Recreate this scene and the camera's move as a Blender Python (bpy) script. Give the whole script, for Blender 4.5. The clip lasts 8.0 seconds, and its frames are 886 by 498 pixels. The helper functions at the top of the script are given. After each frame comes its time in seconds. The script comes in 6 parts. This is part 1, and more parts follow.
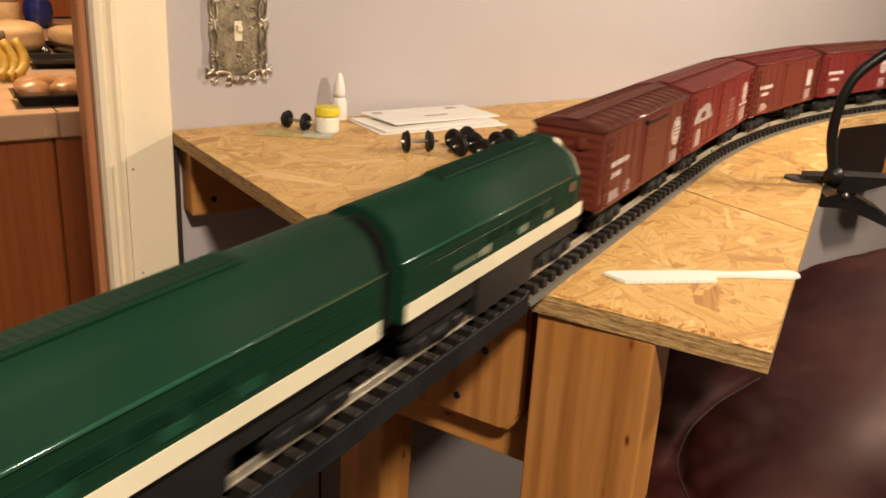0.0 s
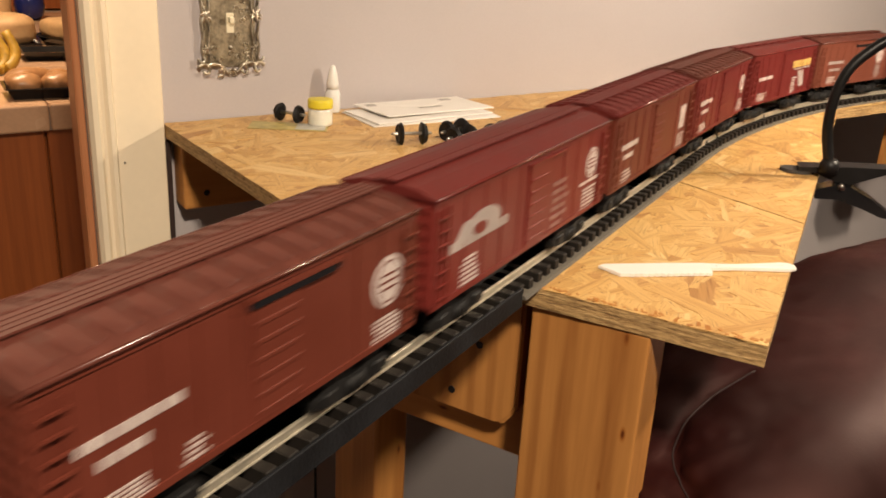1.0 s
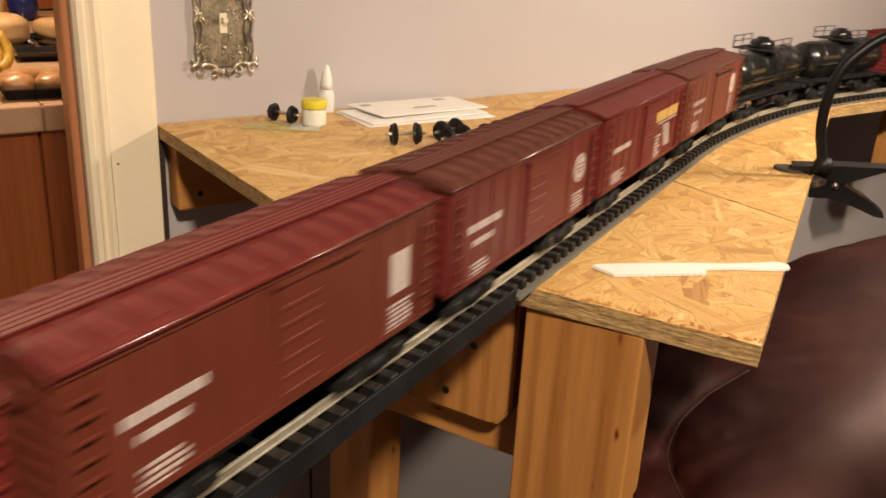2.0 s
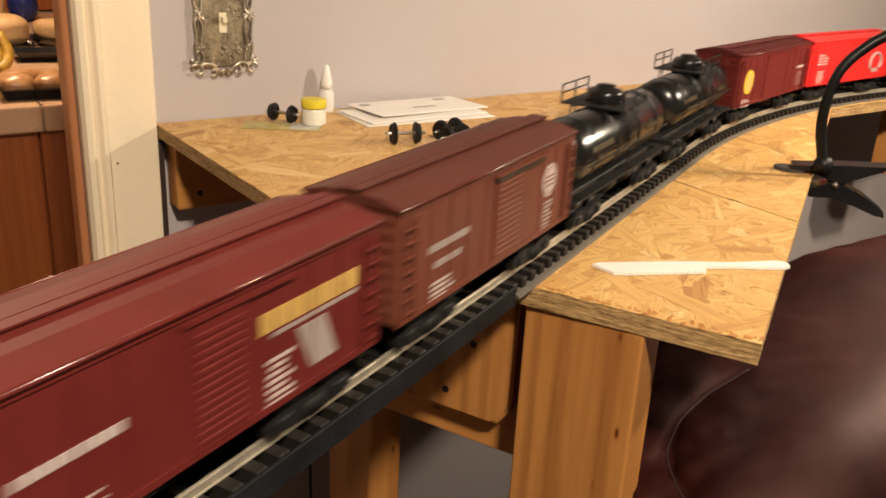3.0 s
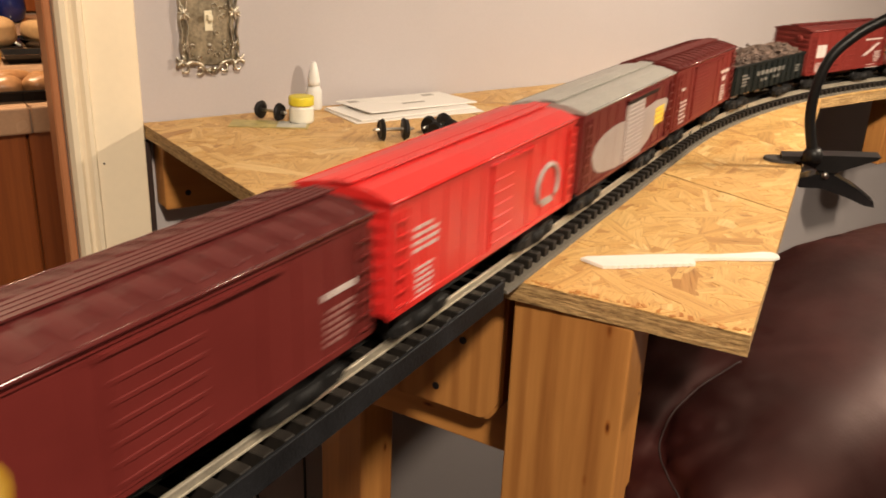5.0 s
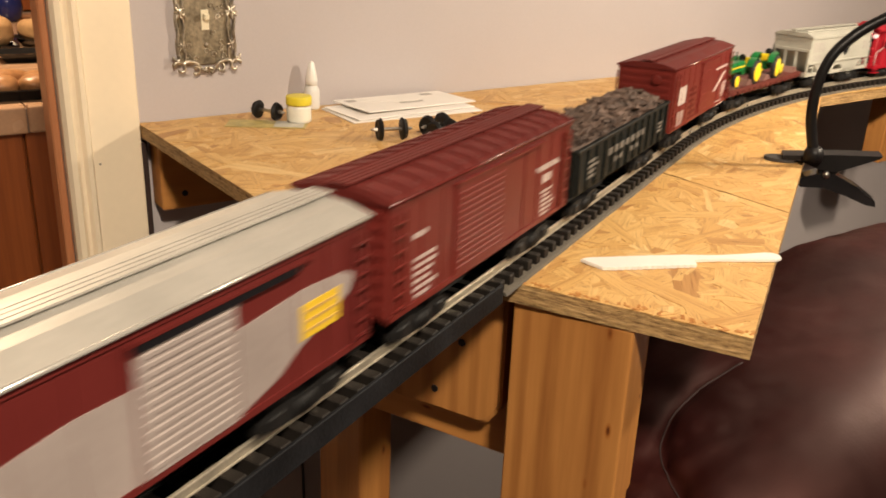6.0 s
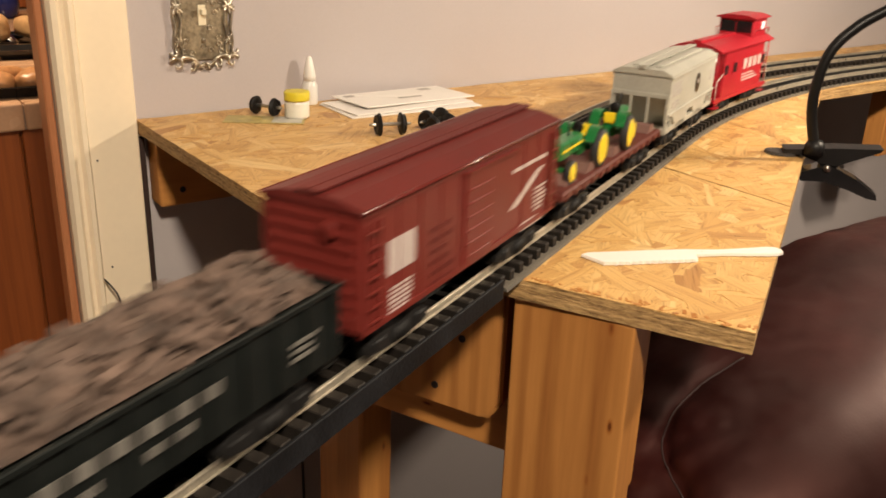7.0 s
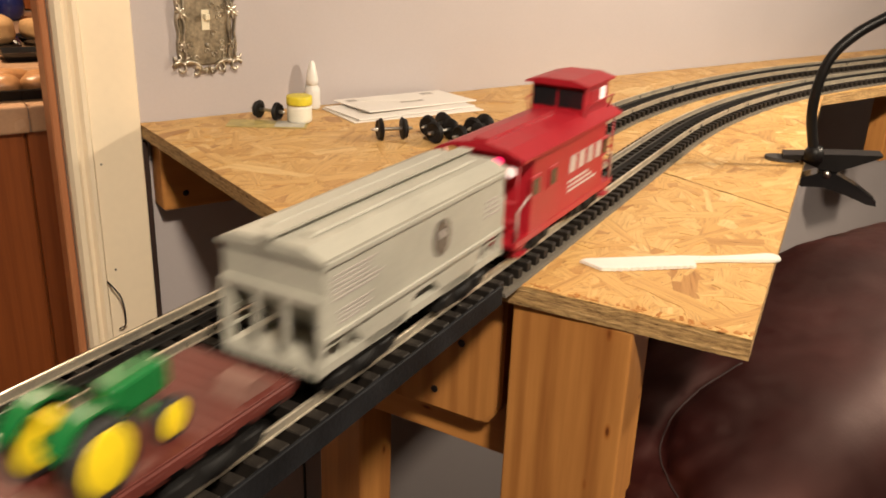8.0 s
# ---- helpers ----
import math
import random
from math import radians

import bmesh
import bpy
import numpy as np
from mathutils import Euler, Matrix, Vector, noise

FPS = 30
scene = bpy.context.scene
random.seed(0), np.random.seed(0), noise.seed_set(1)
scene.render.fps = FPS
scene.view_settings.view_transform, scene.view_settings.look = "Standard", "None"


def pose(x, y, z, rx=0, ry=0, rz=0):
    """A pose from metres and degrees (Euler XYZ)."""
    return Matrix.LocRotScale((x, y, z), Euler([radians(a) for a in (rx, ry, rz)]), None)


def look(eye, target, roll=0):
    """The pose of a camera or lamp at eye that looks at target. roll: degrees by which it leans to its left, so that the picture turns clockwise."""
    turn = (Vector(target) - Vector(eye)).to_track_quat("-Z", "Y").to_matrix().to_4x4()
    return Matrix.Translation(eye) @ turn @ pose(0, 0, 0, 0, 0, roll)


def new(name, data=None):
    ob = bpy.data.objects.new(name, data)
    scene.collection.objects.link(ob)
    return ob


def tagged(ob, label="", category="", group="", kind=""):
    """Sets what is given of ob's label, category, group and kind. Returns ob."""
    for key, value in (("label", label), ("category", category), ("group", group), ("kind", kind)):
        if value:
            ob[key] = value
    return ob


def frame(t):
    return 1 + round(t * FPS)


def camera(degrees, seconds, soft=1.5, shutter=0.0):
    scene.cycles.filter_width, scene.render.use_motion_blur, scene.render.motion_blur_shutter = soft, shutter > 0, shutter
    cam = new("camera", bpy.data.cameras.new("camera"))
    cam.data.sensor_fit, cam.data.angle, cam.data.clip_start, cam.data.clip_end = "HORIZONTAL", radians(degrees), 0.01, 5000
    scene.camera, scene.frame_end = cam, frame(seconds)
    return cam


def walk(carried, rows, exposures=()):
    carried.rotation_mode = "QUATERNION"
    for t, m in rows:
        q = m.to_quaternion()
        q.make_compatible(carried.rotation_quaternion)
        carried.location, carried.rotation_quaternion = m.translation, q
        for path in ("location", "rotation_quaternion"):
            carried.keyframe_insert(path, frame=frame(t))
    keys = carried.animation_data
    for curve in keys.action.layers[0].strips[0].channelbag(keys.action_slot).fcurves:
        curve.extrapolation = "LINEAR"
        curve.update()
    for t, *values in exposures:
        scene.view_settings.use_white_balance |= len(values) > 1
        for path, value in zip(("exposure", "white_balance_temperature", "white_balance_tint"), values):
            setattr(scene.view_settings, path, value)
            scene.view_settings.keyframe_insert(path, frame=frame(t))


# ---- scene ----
cam = camera(53.6, 8.0, soft=1.8, shutter=0.5)
PATH = [
    (0, (-0.344, -1.079, 1.31), (0.742, 0.455, 0.628), 3.3),
    (0.5, (-0.342, -1.077, 1.311), (0.743, 0.453, 0.617), 3.2),
    (1, (-0.34, -1.075, 1.31), (0.752, 0.447, 0.61), 3.2),
    (1.5, (-0.338, -1.075, 1.311), (0.76, 0.441, 0.608), 3.1),
    (3, (-0.337, -1.075, 1.308), (0.763, 0.443, 0.61), 3.1),
    (3.5, (-0.333, -1.075, 1.306), (0.765, 0.442, 0.605), 2.9),
    (4, (-0.333, -1.077, 1.307), (0.769, 0.437, 0.604), 2.7),
    (4.5, (-0.332, -1.076, 1.306), (0.774, 0.434, 0.603), 2.5),
    (6, (-0.325, -1.069, 1.306), (0.784, 0.437, 0.598), 2.3),
    (6.5, (-0.324, -1.064, 1.304), (0.788, 0.437, 0.591), 2.3),
    (7, (-0.323, -1.065, 1.304), (0.787, 0.437, 0.587), 2.1),
    (7.5, (-0.322, -1.067, 1.304), (0.784, 0.437, 0.586), 2.1),
    (8, (-0.323, -1.07, 1.309), (0.781, 0.438, 0.595), 2.2),
]
walk(cam, [(t, look(eye, target, roll)) for t, eye, target, roll in PATH])

# ---- world and lamps ----
T = 1.05          # height of the OSB bench top
RAIL = 0.017      # rail head above the bench
WALL = 0.03       # face of the long wall
world = bpy.data.worlds.new("world")
scene.world = world
world.use_nodes = True
world.node_tree.nodes["Background"].inputs[0].default_value = (1.0, 0.82, 0.62, 1)
world.node_tree.nodes["Background"].inputs[1].default_value = 0.003
scene.view_settings.exposure = 0.14


def lamp(name, kind, where, target, power, colour, size):
    data = bpy.data.lights.new(name, kind)
    data.energy, data.color = power, colour
    if kind == "AREA":
        data.shape, data.size = "DISK", size
    else:
        data.shadow_soft_size = size
    ob = new(name, data)
    ob.matrix_world = look(where, target)
    return ob


HEAD = (0.95, -0.75, 1.47)
lamp("lamp_bulb", "POINT", HEAD, (0.3, -0.3, 1.05), 41.0, (1.0, 0.83, 0.63), 0.022)
lamp("ceiling_lamp", "AREA", (-0.42, -1.83, 2.37), (-0.2, -1.3, 0), 51, (1.0, 0.84, 0.65), 0.20)
lamp("kitchen_lamp", "AREA", (-0.2, 1.2, 2.30), (-0.2, 1.2, 0), 38, (1.0, 0.74, 0.48), 0.30)


# ---- materials ----
def nodes_of(name):
    m = bpy.data.materials.new(name)
    m.use_nodes = True
    return m, m.node_tree, m.node_tree.nodes["Principled BSDF"]


def link(nt, a, b):
    nt.links.new(a, b)


def coords(nt, scale, space="Object", rot=(0, 0, 0)):
    tc = nt.nodes.new("ShaderNodeTexCoord")
    mp = nt.nodes.new("ShaderNodeMapping")
    mp.inputs["Scale"].default_value = scale
    mp.inputs["Rotation"].default_value = rot
    link(nt, tc.outputs[space], mp.inputs["Vector"])
    return mp.outputs["Vector"]


def noise_node(nt, vec, scale, detail=4, rough=0.55):
    n = nt.nodes.new("ShaderNodeTexNoise")
    n.inputs["Scale"].default_value, n.inputs["Detail"].default_value, n.inputs["Roughness"].default_value = scale, detail, rough
    link(nt, vec, n.inputs["Vector"])
    return n


def ramp(nt, fac, stops):
    r = nt.nodes.new("ShaderNodeValToRGB")
    while len(r.color_ramp.elements) < len(stops):
        r.color_ramp.elements.new(0.5)
    for e, (p, c) in zip(r.color_ramp.elements, stops):
        e.position, e.color = p, (*c, 1)
    link(nt, fac, r.inputs["Fac"])
    return r.outputs["Color"]


def mixed(nt, fac, a, b, mode="MIX"):
    m = nt.nodes.new("ShaderNodeMix")
    m.data_type, m.blend_type = "RGBA", mode
    if isinstance(fac, (int, float)):
        m.inputs[0].default_value = fac
    else:
        link(nt, fac, m.inputs[0])
    for sock, v in ((m.inputs[6], a), (m.inputs[7], b)):
        if isinstance(v, tuple):
            sock.default_value = (*v, 1)
        else:
            link(nt, v, sock)
    return m.outputs[2]


def bump(nt, height, bsdf, strength, dist=0.001):
    b = nt.nodes.new("ShaderNodeBump")
    b.inputs["Strength"].default_value, b.inputs["Distance"].default_value = strength, dist
    link(nt, height, b.inputs["Height"])
    link(nt, b.outputs["Normal"], bsdf.inputs["Normal"])


def plain(name, col, rough=0.5, metal=0.0, vary=0.12, grain=220, big=18, bumpy=0.08, spec=0.5):
    """Paint, plastic or metal with grain and stains at two scales."""
    m, nt, b = nodes_of(name)
    v = coords(nt, (1, 1, 1))
    n1, n2 = noise_node(nt, v, big, 3), noise_node(nt, v, grain, 3)
    dark = tuple(max(0, c * (1 - 2 * vary)) for c in col)
    lite = tuple(min(1, c * (1 + vary)) for c in col)
    c1 = ramp(nt, n1.outputs["Fac"], [(0.3, dark), (0.7, lite)])
    c2 = mixed(nt, 0.35, c1, ramp(nt, n2.outputs["Fac"], [(0.3, dark), (0.7, lite)]))
    link(nt, c2, b.inputs["Base Color"])
    b.inputs["Metallic"].default_value = metal
    b.inputs["Specular IOR Level"].default_value = spec
    mr = nt.nodes.new("ShaderNodeMapRange")
    mr.inputs["To Min"].default_value, mr.inputs["To Max"].default_value = max(0.03, rough - 0.1), min(1, rough + 0.12)
    link(nt, n1.outputs["Fac"], mr.inputs["Value"])
    link(nt, mr.outputs["Result"], b.inputs["Roughness"])
    if bumpy:
        bump(nt, n2.outputs["Fac"], b, bumpy)
    return m


def osb_material(name):
    """Pressed wood flakes: one tone for each flake, fibres along it, wax gloss."""
    m, nt, b = nodes_of(name)
    geo = nt.nodes.new("ShaderNodeNewGeometry")
    uv = nt.nodes.new("ShaderNodeTexCoord")
    def along(sx, sy):
        mp = nt.nodes.new("ShaderNodeMapping")
        mp.inputs["Scale"].default_value = (sx, sy, 1)
        link(nt, uv.outputs["UV"], mp.inputs["Vector"])
        return mp.outputs["Vector"]
    fib = noise_node(nt, along(28, 620), 1.0, 4, 0.6)
    band = noise_node(nt, along(9, 130), 1.0, 3, 0.5)
    tone = ramp(nt, geo.outputs["Random Per Island"], [(0.0, (0.44, 0.23, 0.078)), (0.08, (0.55, 0.315, 0.108)), (0.35, (0.615, 0.37, 0.132)), (0.65, (0.65, 0.405, 0.152)), (0.90, (0.69, 0.45, 0.18)), (1.0, (0.76, 0.54, 0.25))])
    c = mixed(nt, 0.85, tone, ramp(nt, fib.outputs["Fac"], [(0.30, (0.55, 0.46, 0.38)), (0.47, (0.98, 0.97, 0.95)), (0.72, (1.08, 1.10, 1.12))]), "MULTIPLY")
    c = mixed(nt, 0.8, c, ramp(nt, band.outputs["Fac"], [(0.30, (0.70, 0.60, 0.50)), (0.50, (1, 1, 1))]), "MULTIPLY")
    specks = noise_node(nt, along(70, 240), 1.0, 2)
    c = mixed(nt, 1.0, c, ramp(nt, specks.outputs["Fac"], [(0.25, (0.22, 0.13, 0.08)), (0.31, (1, 1, 1))]), "MULTIPLY")
    link(nt, c, b.inputs["Base Color"])
    b.inputs["Roughness"].default_value = 0.45
    b.inputs["Specular IOR Level"].default_value = 0.4
    bump(nt, fib.outputs["Fac"], b, 0.3, 0.0006)
    return m


def edge_material(name):
    m, nt, b = nodes_of(name)
    v = coords(nt, (22, 22, 420))
    n = noise_node(nt, v, 1.0, 5, 0.7)
    n2 = noise_node(nt, coords(nt, (130, 130, 600)), 1.0, 3)
    c = ramp(nt, n.outputs["Fac"], [(0.35, (0.07, 0.032, 0.011)), (0.43, (0.30, 0.165, 0.055)), (0.54, (0.50, 0.31, 0.12)), (0.68, (0.66, 0.45, 0.21))])
    c = mixed(nt, 0.4, c, ramp(nt, n2.outputs["Fac"], [(0.38, (0.09, 0.04, 0.015)), (0.56, (0.52, 0.33, 0.14))]))
    link(nt, c, b.inputs["Base Color"])
    b.inputs["Roughness"].default_value = 0.75
    bump(nt, n.outputs["Fac"], b, 0.9, 0.003)
    return m


def wood(name, light, dark, along=2, rings=9, rough=0.5, knots=False, gloss=0.4, contrast=1.0):
    """Boards with grain along one axis of the object."""
    m, nt, b = nodes_of(name)
    sc = [rings * 4.0] * 3
    sc[along] = rings * 0.22
    info = nt.nodes.new("ShaderNodeObjectInfo")
    v = coords(nt, tuple(sc))
    shift = nt.nodes.new("ShaderNodeVectorMath")
    shift.operation = "ADD"
    link(nt, v, shift.inputs[0])
    cx = nt.nodes.new("ShaderNodeCombineXYZ")
    mul = nt.nodes.new("ShaderNodeMath")
    mul.operation = "MULTIPLY"
    mul.inputs[1].default_value = 37.0
    link(nt, info.outputs["Random"], mul.inputs[0])
    for i in range(3):
        link(nt, mul.outputs[0], cx.inputs[i])
    link(nt, cx.outputs[0], shift.inputs[1])
    n = noise_node(nt, shift.outputs[0], 1.0, 3, 0.5)
    wv = nt.nodes.new("ShaderNodeTexWave")
    wv.inputs["Scale"].default_value = 0.6
    wv.inputs["Distortion"].default_value = 7.0
    wv.inputs["Detail"].default_value = 3
    wv.inputs["Detail Scale"].default_value = 1.2
    link(nt, shift.outputs[0], wv.inputs["Vector"])
    sc2 = [150.0] * 3
    sc2[along] = 9.0
    fib = noise_node(nt, coords(nt, tuple(sc2)), 1.0, 3)
    mid = tuple((a + c) / 2 for a, c in zip(light, dark))
    c = ramp(nt, n.outputs["Fac"], [(0.3, mid), (0.65, light)])
    c = mixed(nt, 0.45 * contrast, c, ramp(nt, wv.outputs["Color"], [(0.1, dark), (0.55, light)]))
    c = mixed(nt, 0.25, c, ramp(nt, fib.outputs["Fac"], [(0.3, dark), (0.65, light)]))
    if knots:
        s3 = [9.0] * 3
        s3[along] = 3.2
        vo = nt.nodes.new("ShaderNodeTexVoronoi")
        link(nt, coords(nt, tuple(s3)), vo.inputs["Vector"])
        c = mixed(nt, 1.0, c, ramp(nt, vo.outputs["Distance"], [(0.035, (0.25, 0.13, 0.07)), (0.08, (0.8, 0.66, 0.5)), (0.13, (1, 1, 1))]), "MULTIPLY")
    link(nt, c, b.inputs["Base Color"])
    b.inputs["Roughness"].default_value = rough
    b.inputs["Specular IOR Level"].default_value = gloss
    bump(nt, fib.outputs["Fac"], b, 0.12, 0.001)
    return m


def leather_material(name):
    m, nt, b = nodes_of(name)
    v = coords(nt, (1, 1, 1))
    vo = nt.nodes.new("ShaderNodeTexVoronoi")
    vo.inputs["Scale"].default_value = 420
    link(nt, v, vo.inputs["Vector"])
    n1 = noise_node(nt, v, 7, 4)
    n2 = noise_node(nt, v, 60, 4)
    c = ramp(nt, n1.outputs["Fac"], [(0.3, (0.010, 0.0019, 0.0019)), (0.55, (0.021, 0.0042, 0.0040)), (0.75, (0.040, 0.0090, 0.0082))])
    link(nt, c, b.inputs["Base Color"])
    link(nt, ramp(nt, n2.outputs["Fac"], [(0.3, (0.44,) * 3), (0.7, (0.58,) * 3)]), b.inputs["Roughness"])
    b.inputs["Specular IOR Level"].default_value = 0.36
    b.inputs["Specular Tint"].default_value = (1.0, 0.58, 0.52, 1)
    add = nt.nodes.new("ShaderNodeMath")
    add.operation = "MULTIPLY_ADD"
    add.inputs[1].default_value = 0.5
    link(nt, vo.outputs["Distance"], add.inputs[0])
    folds = noise_node(nt, coords(nt, (5, 34, 12), "Object", (0, 0, 0.5)), 1.0, 3)
    big = nt.nodes.new("ShaderNodeMath")
    big.operation = "MULTIPLY_ADD"
    big.inputs[1].default_value = 5.0
    link(nt, folds.outputs["Fac"], big.inputs[0])
    link(nt, n2.outputs["Fac"], big.inputs[2])
    link(nt, big.outputs[0], add.inputs[2])
    bump(nt, add.outputs[0], b, 0.07, 0.0012)
    return m


OSB = osb_material("osb_board")
OSB_EDGE = edge_material("osb_sawn_edge")
PINE = wood("pine_stud", (0.46, 0.205, 0.056), (0.20, 0.064, 0.014), 2, 5, 0.45, True)
PINE_FLAT = wood("pine_board", (0.50, 0.225, 0.060), (0.28, 0.095, 0.020), 0, 5, 0.45, True)
CABINET = wood("cabinet_wood", (0.31, 0.088, 0.022), (0.18, 0.046, 0.012), 2, 5, 0.4, False, 0.35, 0.7)
JAMB = wood("jamb_wood", (0.52, 0.22, 0.10), (0.36, 0.13, 0.055), 2, 6, 0.4)
WALLPAINT = plain("grey_wall_paint", (0.47, 0.425, 0.425), 0.6, 0, 0.03, 420, 4, 0.10, 0.3)
CREAM = plain("cream_gloss_paint", (0.89, 0.755, 0.56), 0.35, 0, 0.025, 90, 9, 0.05)
CEILING = plain("ceiling_paint", (0.78, 0.75, 0.70), 0.9, 0, 0.03, 300, 3, 0.15, 0.2)
CARPET = plain("carpet", (0.13, 0.10, 0.085), 0.95, 0, 0.25, 500, 6, 0.6, 0.1)
LEATHER = leather_material("maroon_leather")
THREAD = plain("seam_thread", (0.022, 0.0085, 0.0080), 0.8, 0, 0.1)
TIE = plain("black_tie_plastic", (0.015, 0.0120, 0.0100), 0.6, 0, 0.25, 300, 30, 0.2, 0.2)
ROADBED = plain("grey_roadbed", (0.115, 0.098, 0.076), 0.75, 0, 0.15, 700, 25, 0.5)
DARKBED = plain("dark_bridge_paint", (0.0105, 0.0110, 0.0130), 0.62, 0, 0.35, 400, 30, 0.35, 0.16)
STEEL = plain("rail_steel", (0.76, 0.68, 0.54), 0.30, 0.72, 0.15, 500, 40, 0.1)
BLACKRAIL = plain("blackened_rail", (0.03, 0.028, 0.026), 0.4, 0.4, 0.2)
PEWTER = plain("aged_pewter", (0.62, 0.56, 0.46), 0.32, 1.0, 0.35, 160, 60, 0.3)
PEWTER_DARK = plain("dark_pewter_field", (0.36, 0.30, 0.21), 0.48, 0.7, 0.3, 200, 50, 0.6)
IVORY = plain("ivory_plastic", (0.78, 0.70, 0.52), 0.35, 0, 0.02)
WHITE = plain("white_plastic", (0.82, 0.79, 0.74), 0.3, 0, 0.02, 120, 15, 0.03)
PAPER = plain("white_paper", (0.83, 0.79, 0.74), 0.85, 0, 0.02, 200, 12, 0.05, 0.2)
INK = plain("grey_ink", (0.42, 0.38, 0.35), 0.8, 0, 0.1)
YELLOW = plain("yellow_plastic", (0.72, 0.60, 0.04), 0.35, 0, 0.06)
LABEL = plain("jar_label", (0.78, 0.76, 0.66), 0.5, 0, 0.05)
CLEAR = plain("milky_bottle", (0.74, 0.72, 0.68), 0.3, 0, 0.03)
CARD = plain("card_stock", (0.52, 0.42, 0.15), 0.45, 0, 0.25, 90, 40, 0.05)
CARD_PALE = plain("card_pale", (0.55, 0.53, 0.46), 0.4, 0, 0.15, 90, 40, 0.05)
BLACK = plain("black_plastic", (0.010, 0.009, 0.009), 0.4, 0, 0.2, 220, 18, 0.08, 0.28)
BLACKGLOSS = plain("gloss_black", (0.010, 0.010, 0.011), 0.14, 0, 0.2, 200, 20, 0.02)
WHEELS = plain("wheel_black", (0.012, 0.010, 0.010), 0.55, 0.0, 0.25, 220, 18, 0.08, 0.3)
AXLE = plain("axle_steel", (0.5, 0.48, 0.45), 0.3, 1.0, 0.1)
TILE = plain("beige_tile", (0.50, 0.31, 0.19), 0.22, 0, 0.08, 150, 12, 0.05)
GROUT = plain("grout", (0.30, 0.22, 0.17), 0.9, 0, 0.15)
CRUST = plain("bread_crust", (0.40, 0.20, 0.085), 0.35, 0, 0.22, 90, 25, 0.3)
LOAF = plain("pale_bread", (0.50, 0.31, 0.15), 0.55, 0, 0.12, 90, 25, 0.3)
BANANA = plain("banana_peel", (0.42, 0.25, 0.03), 0.5, 0, 0.2, 60, 30, 0.1)
STALK = plain("banana_stalk", (0.10, 0.06, 0.02), 0.7, 0, 0.2)
BLUE = plain("cobalt_glaze", (0.012, 0.02, 0.12), 0.1, 0, 0.2)
SCREW = plain("dark_screw", (0.05, 0.045, 0.045), 0.4, 0.8, 0.2)
CABLE = plain("black_cable", (0.012, 0.012, 0.012), 0.5, 0, 0.1)
LAMPGLOW, _nt, _b = nodes_of("lamp_glow")
_b.inputs["Emission Color"].default_value = (1, 0.82, 0.6, 1)
_b.inputs["Emission Strength"].default_value = 6.0


# ---- mesh helpers ----
def mesh_of(name, bm, *mats):
    me = bpy.data.meshes.new(name)
    bm.normal_update()
    bm.to_mesh(me)
    bm.free()
    for m in mats:
        me.materials.append(m)
    return me


def part(name, bm, material, parent=None, label="", smooth=False):
    me = bm if isinstance(bm, bpy.types.Mesh) else mesh_of(name, bm, material)
    if smooth:
        for p in me.polygons:
            p.use_smooth = True
    ob = new(name, me)
    ob.parent = parent
    if label:
        ob["label"] = label
    return ob


def thing(name, label, category, m=None, group="", kind=""):
    ob = new(name)
    if m is not None:
        ob.matrix_basis = m
    return tagged(ob, label, category, group, kind)


def box(bm, x0, x1, y0, y1, z0, z1, bev=0.0, seg=1, mat=0):
    sub = bmesh.new() if bev else bm
    vs = [sub.verts.new(p) for p in ((x0, y0, z0), (x1, y0, z0), (x1, y1, z0), (x0, y1, z0), (x0, y0, z1), (x1, y0, z1), (x1, y1, z1), (x0, y1, z1))]
    for f in ((3, 2, 1, 0), (4, 5, 6, 7), (0, 1, 5, 4), (1, 2, 6, 5), (2, 3, 7, 6), (3, 0, 4, 7)):
        sub.faces.new([vs[i] for i in f]).material_index = mat
    if bev:
        bmesh.ops.bevel(sub, geom=sub.edges[:], offset=bev, segments=seg, affect="EDGES", profile=0.5)
        pour(sub, bm, mat)
    return bm


def pour(sub, bm, mat=None):
    """Empties one bmesh into another."""
    sub.verts.index_update()
    vs = [bm.verts.new(v.co) for v in sub.verts]
    for f in sub.faces:
        try:
            g = bm.faces.new([vs[v.index] for v in f.verts])
            g.material_index = f.material_index if mat is None else mat
            g.smooth = f.smooth
        except ValueError:
            pass
    sub.free()


def boxes(*specs, bev=0.0, seg=1):
    bm = bmesh.new()
    for s in specs:
        box(bm, *s, bev=bev, seg=seg)
    return bm


def prism(pts, x0, x1, axis="x", bm=None):
    """Extrudes a closed outline. axis x: points are (y, z); axis z: points are (x, y); axis y: (x, z)."""
    bm = bm or bmesh.new()
    put = {"x": lambda p, a: (a, p[0], p[1]), "z": lambda p, a: (p[0], p[1], a), "y": lambda p, a: (p[0], a, p[1])}[axis]
    a = [bm.verts.new(put(p, x0)) for p in pts]
    b = [bm.verts.new(put(p, x1)) for p in pts]
    n = len(pts)
    bm.faces.new(a)
    bm.faces.new(b[::-1])
    for i in range(n):
        bm.faces.new((a[i], b[i], b[(i + 1) % n], a[(i + 1) % n]))
    bmesh.ops.recalc_face_normals(bm, faces=bm.faces[:])
    return bm


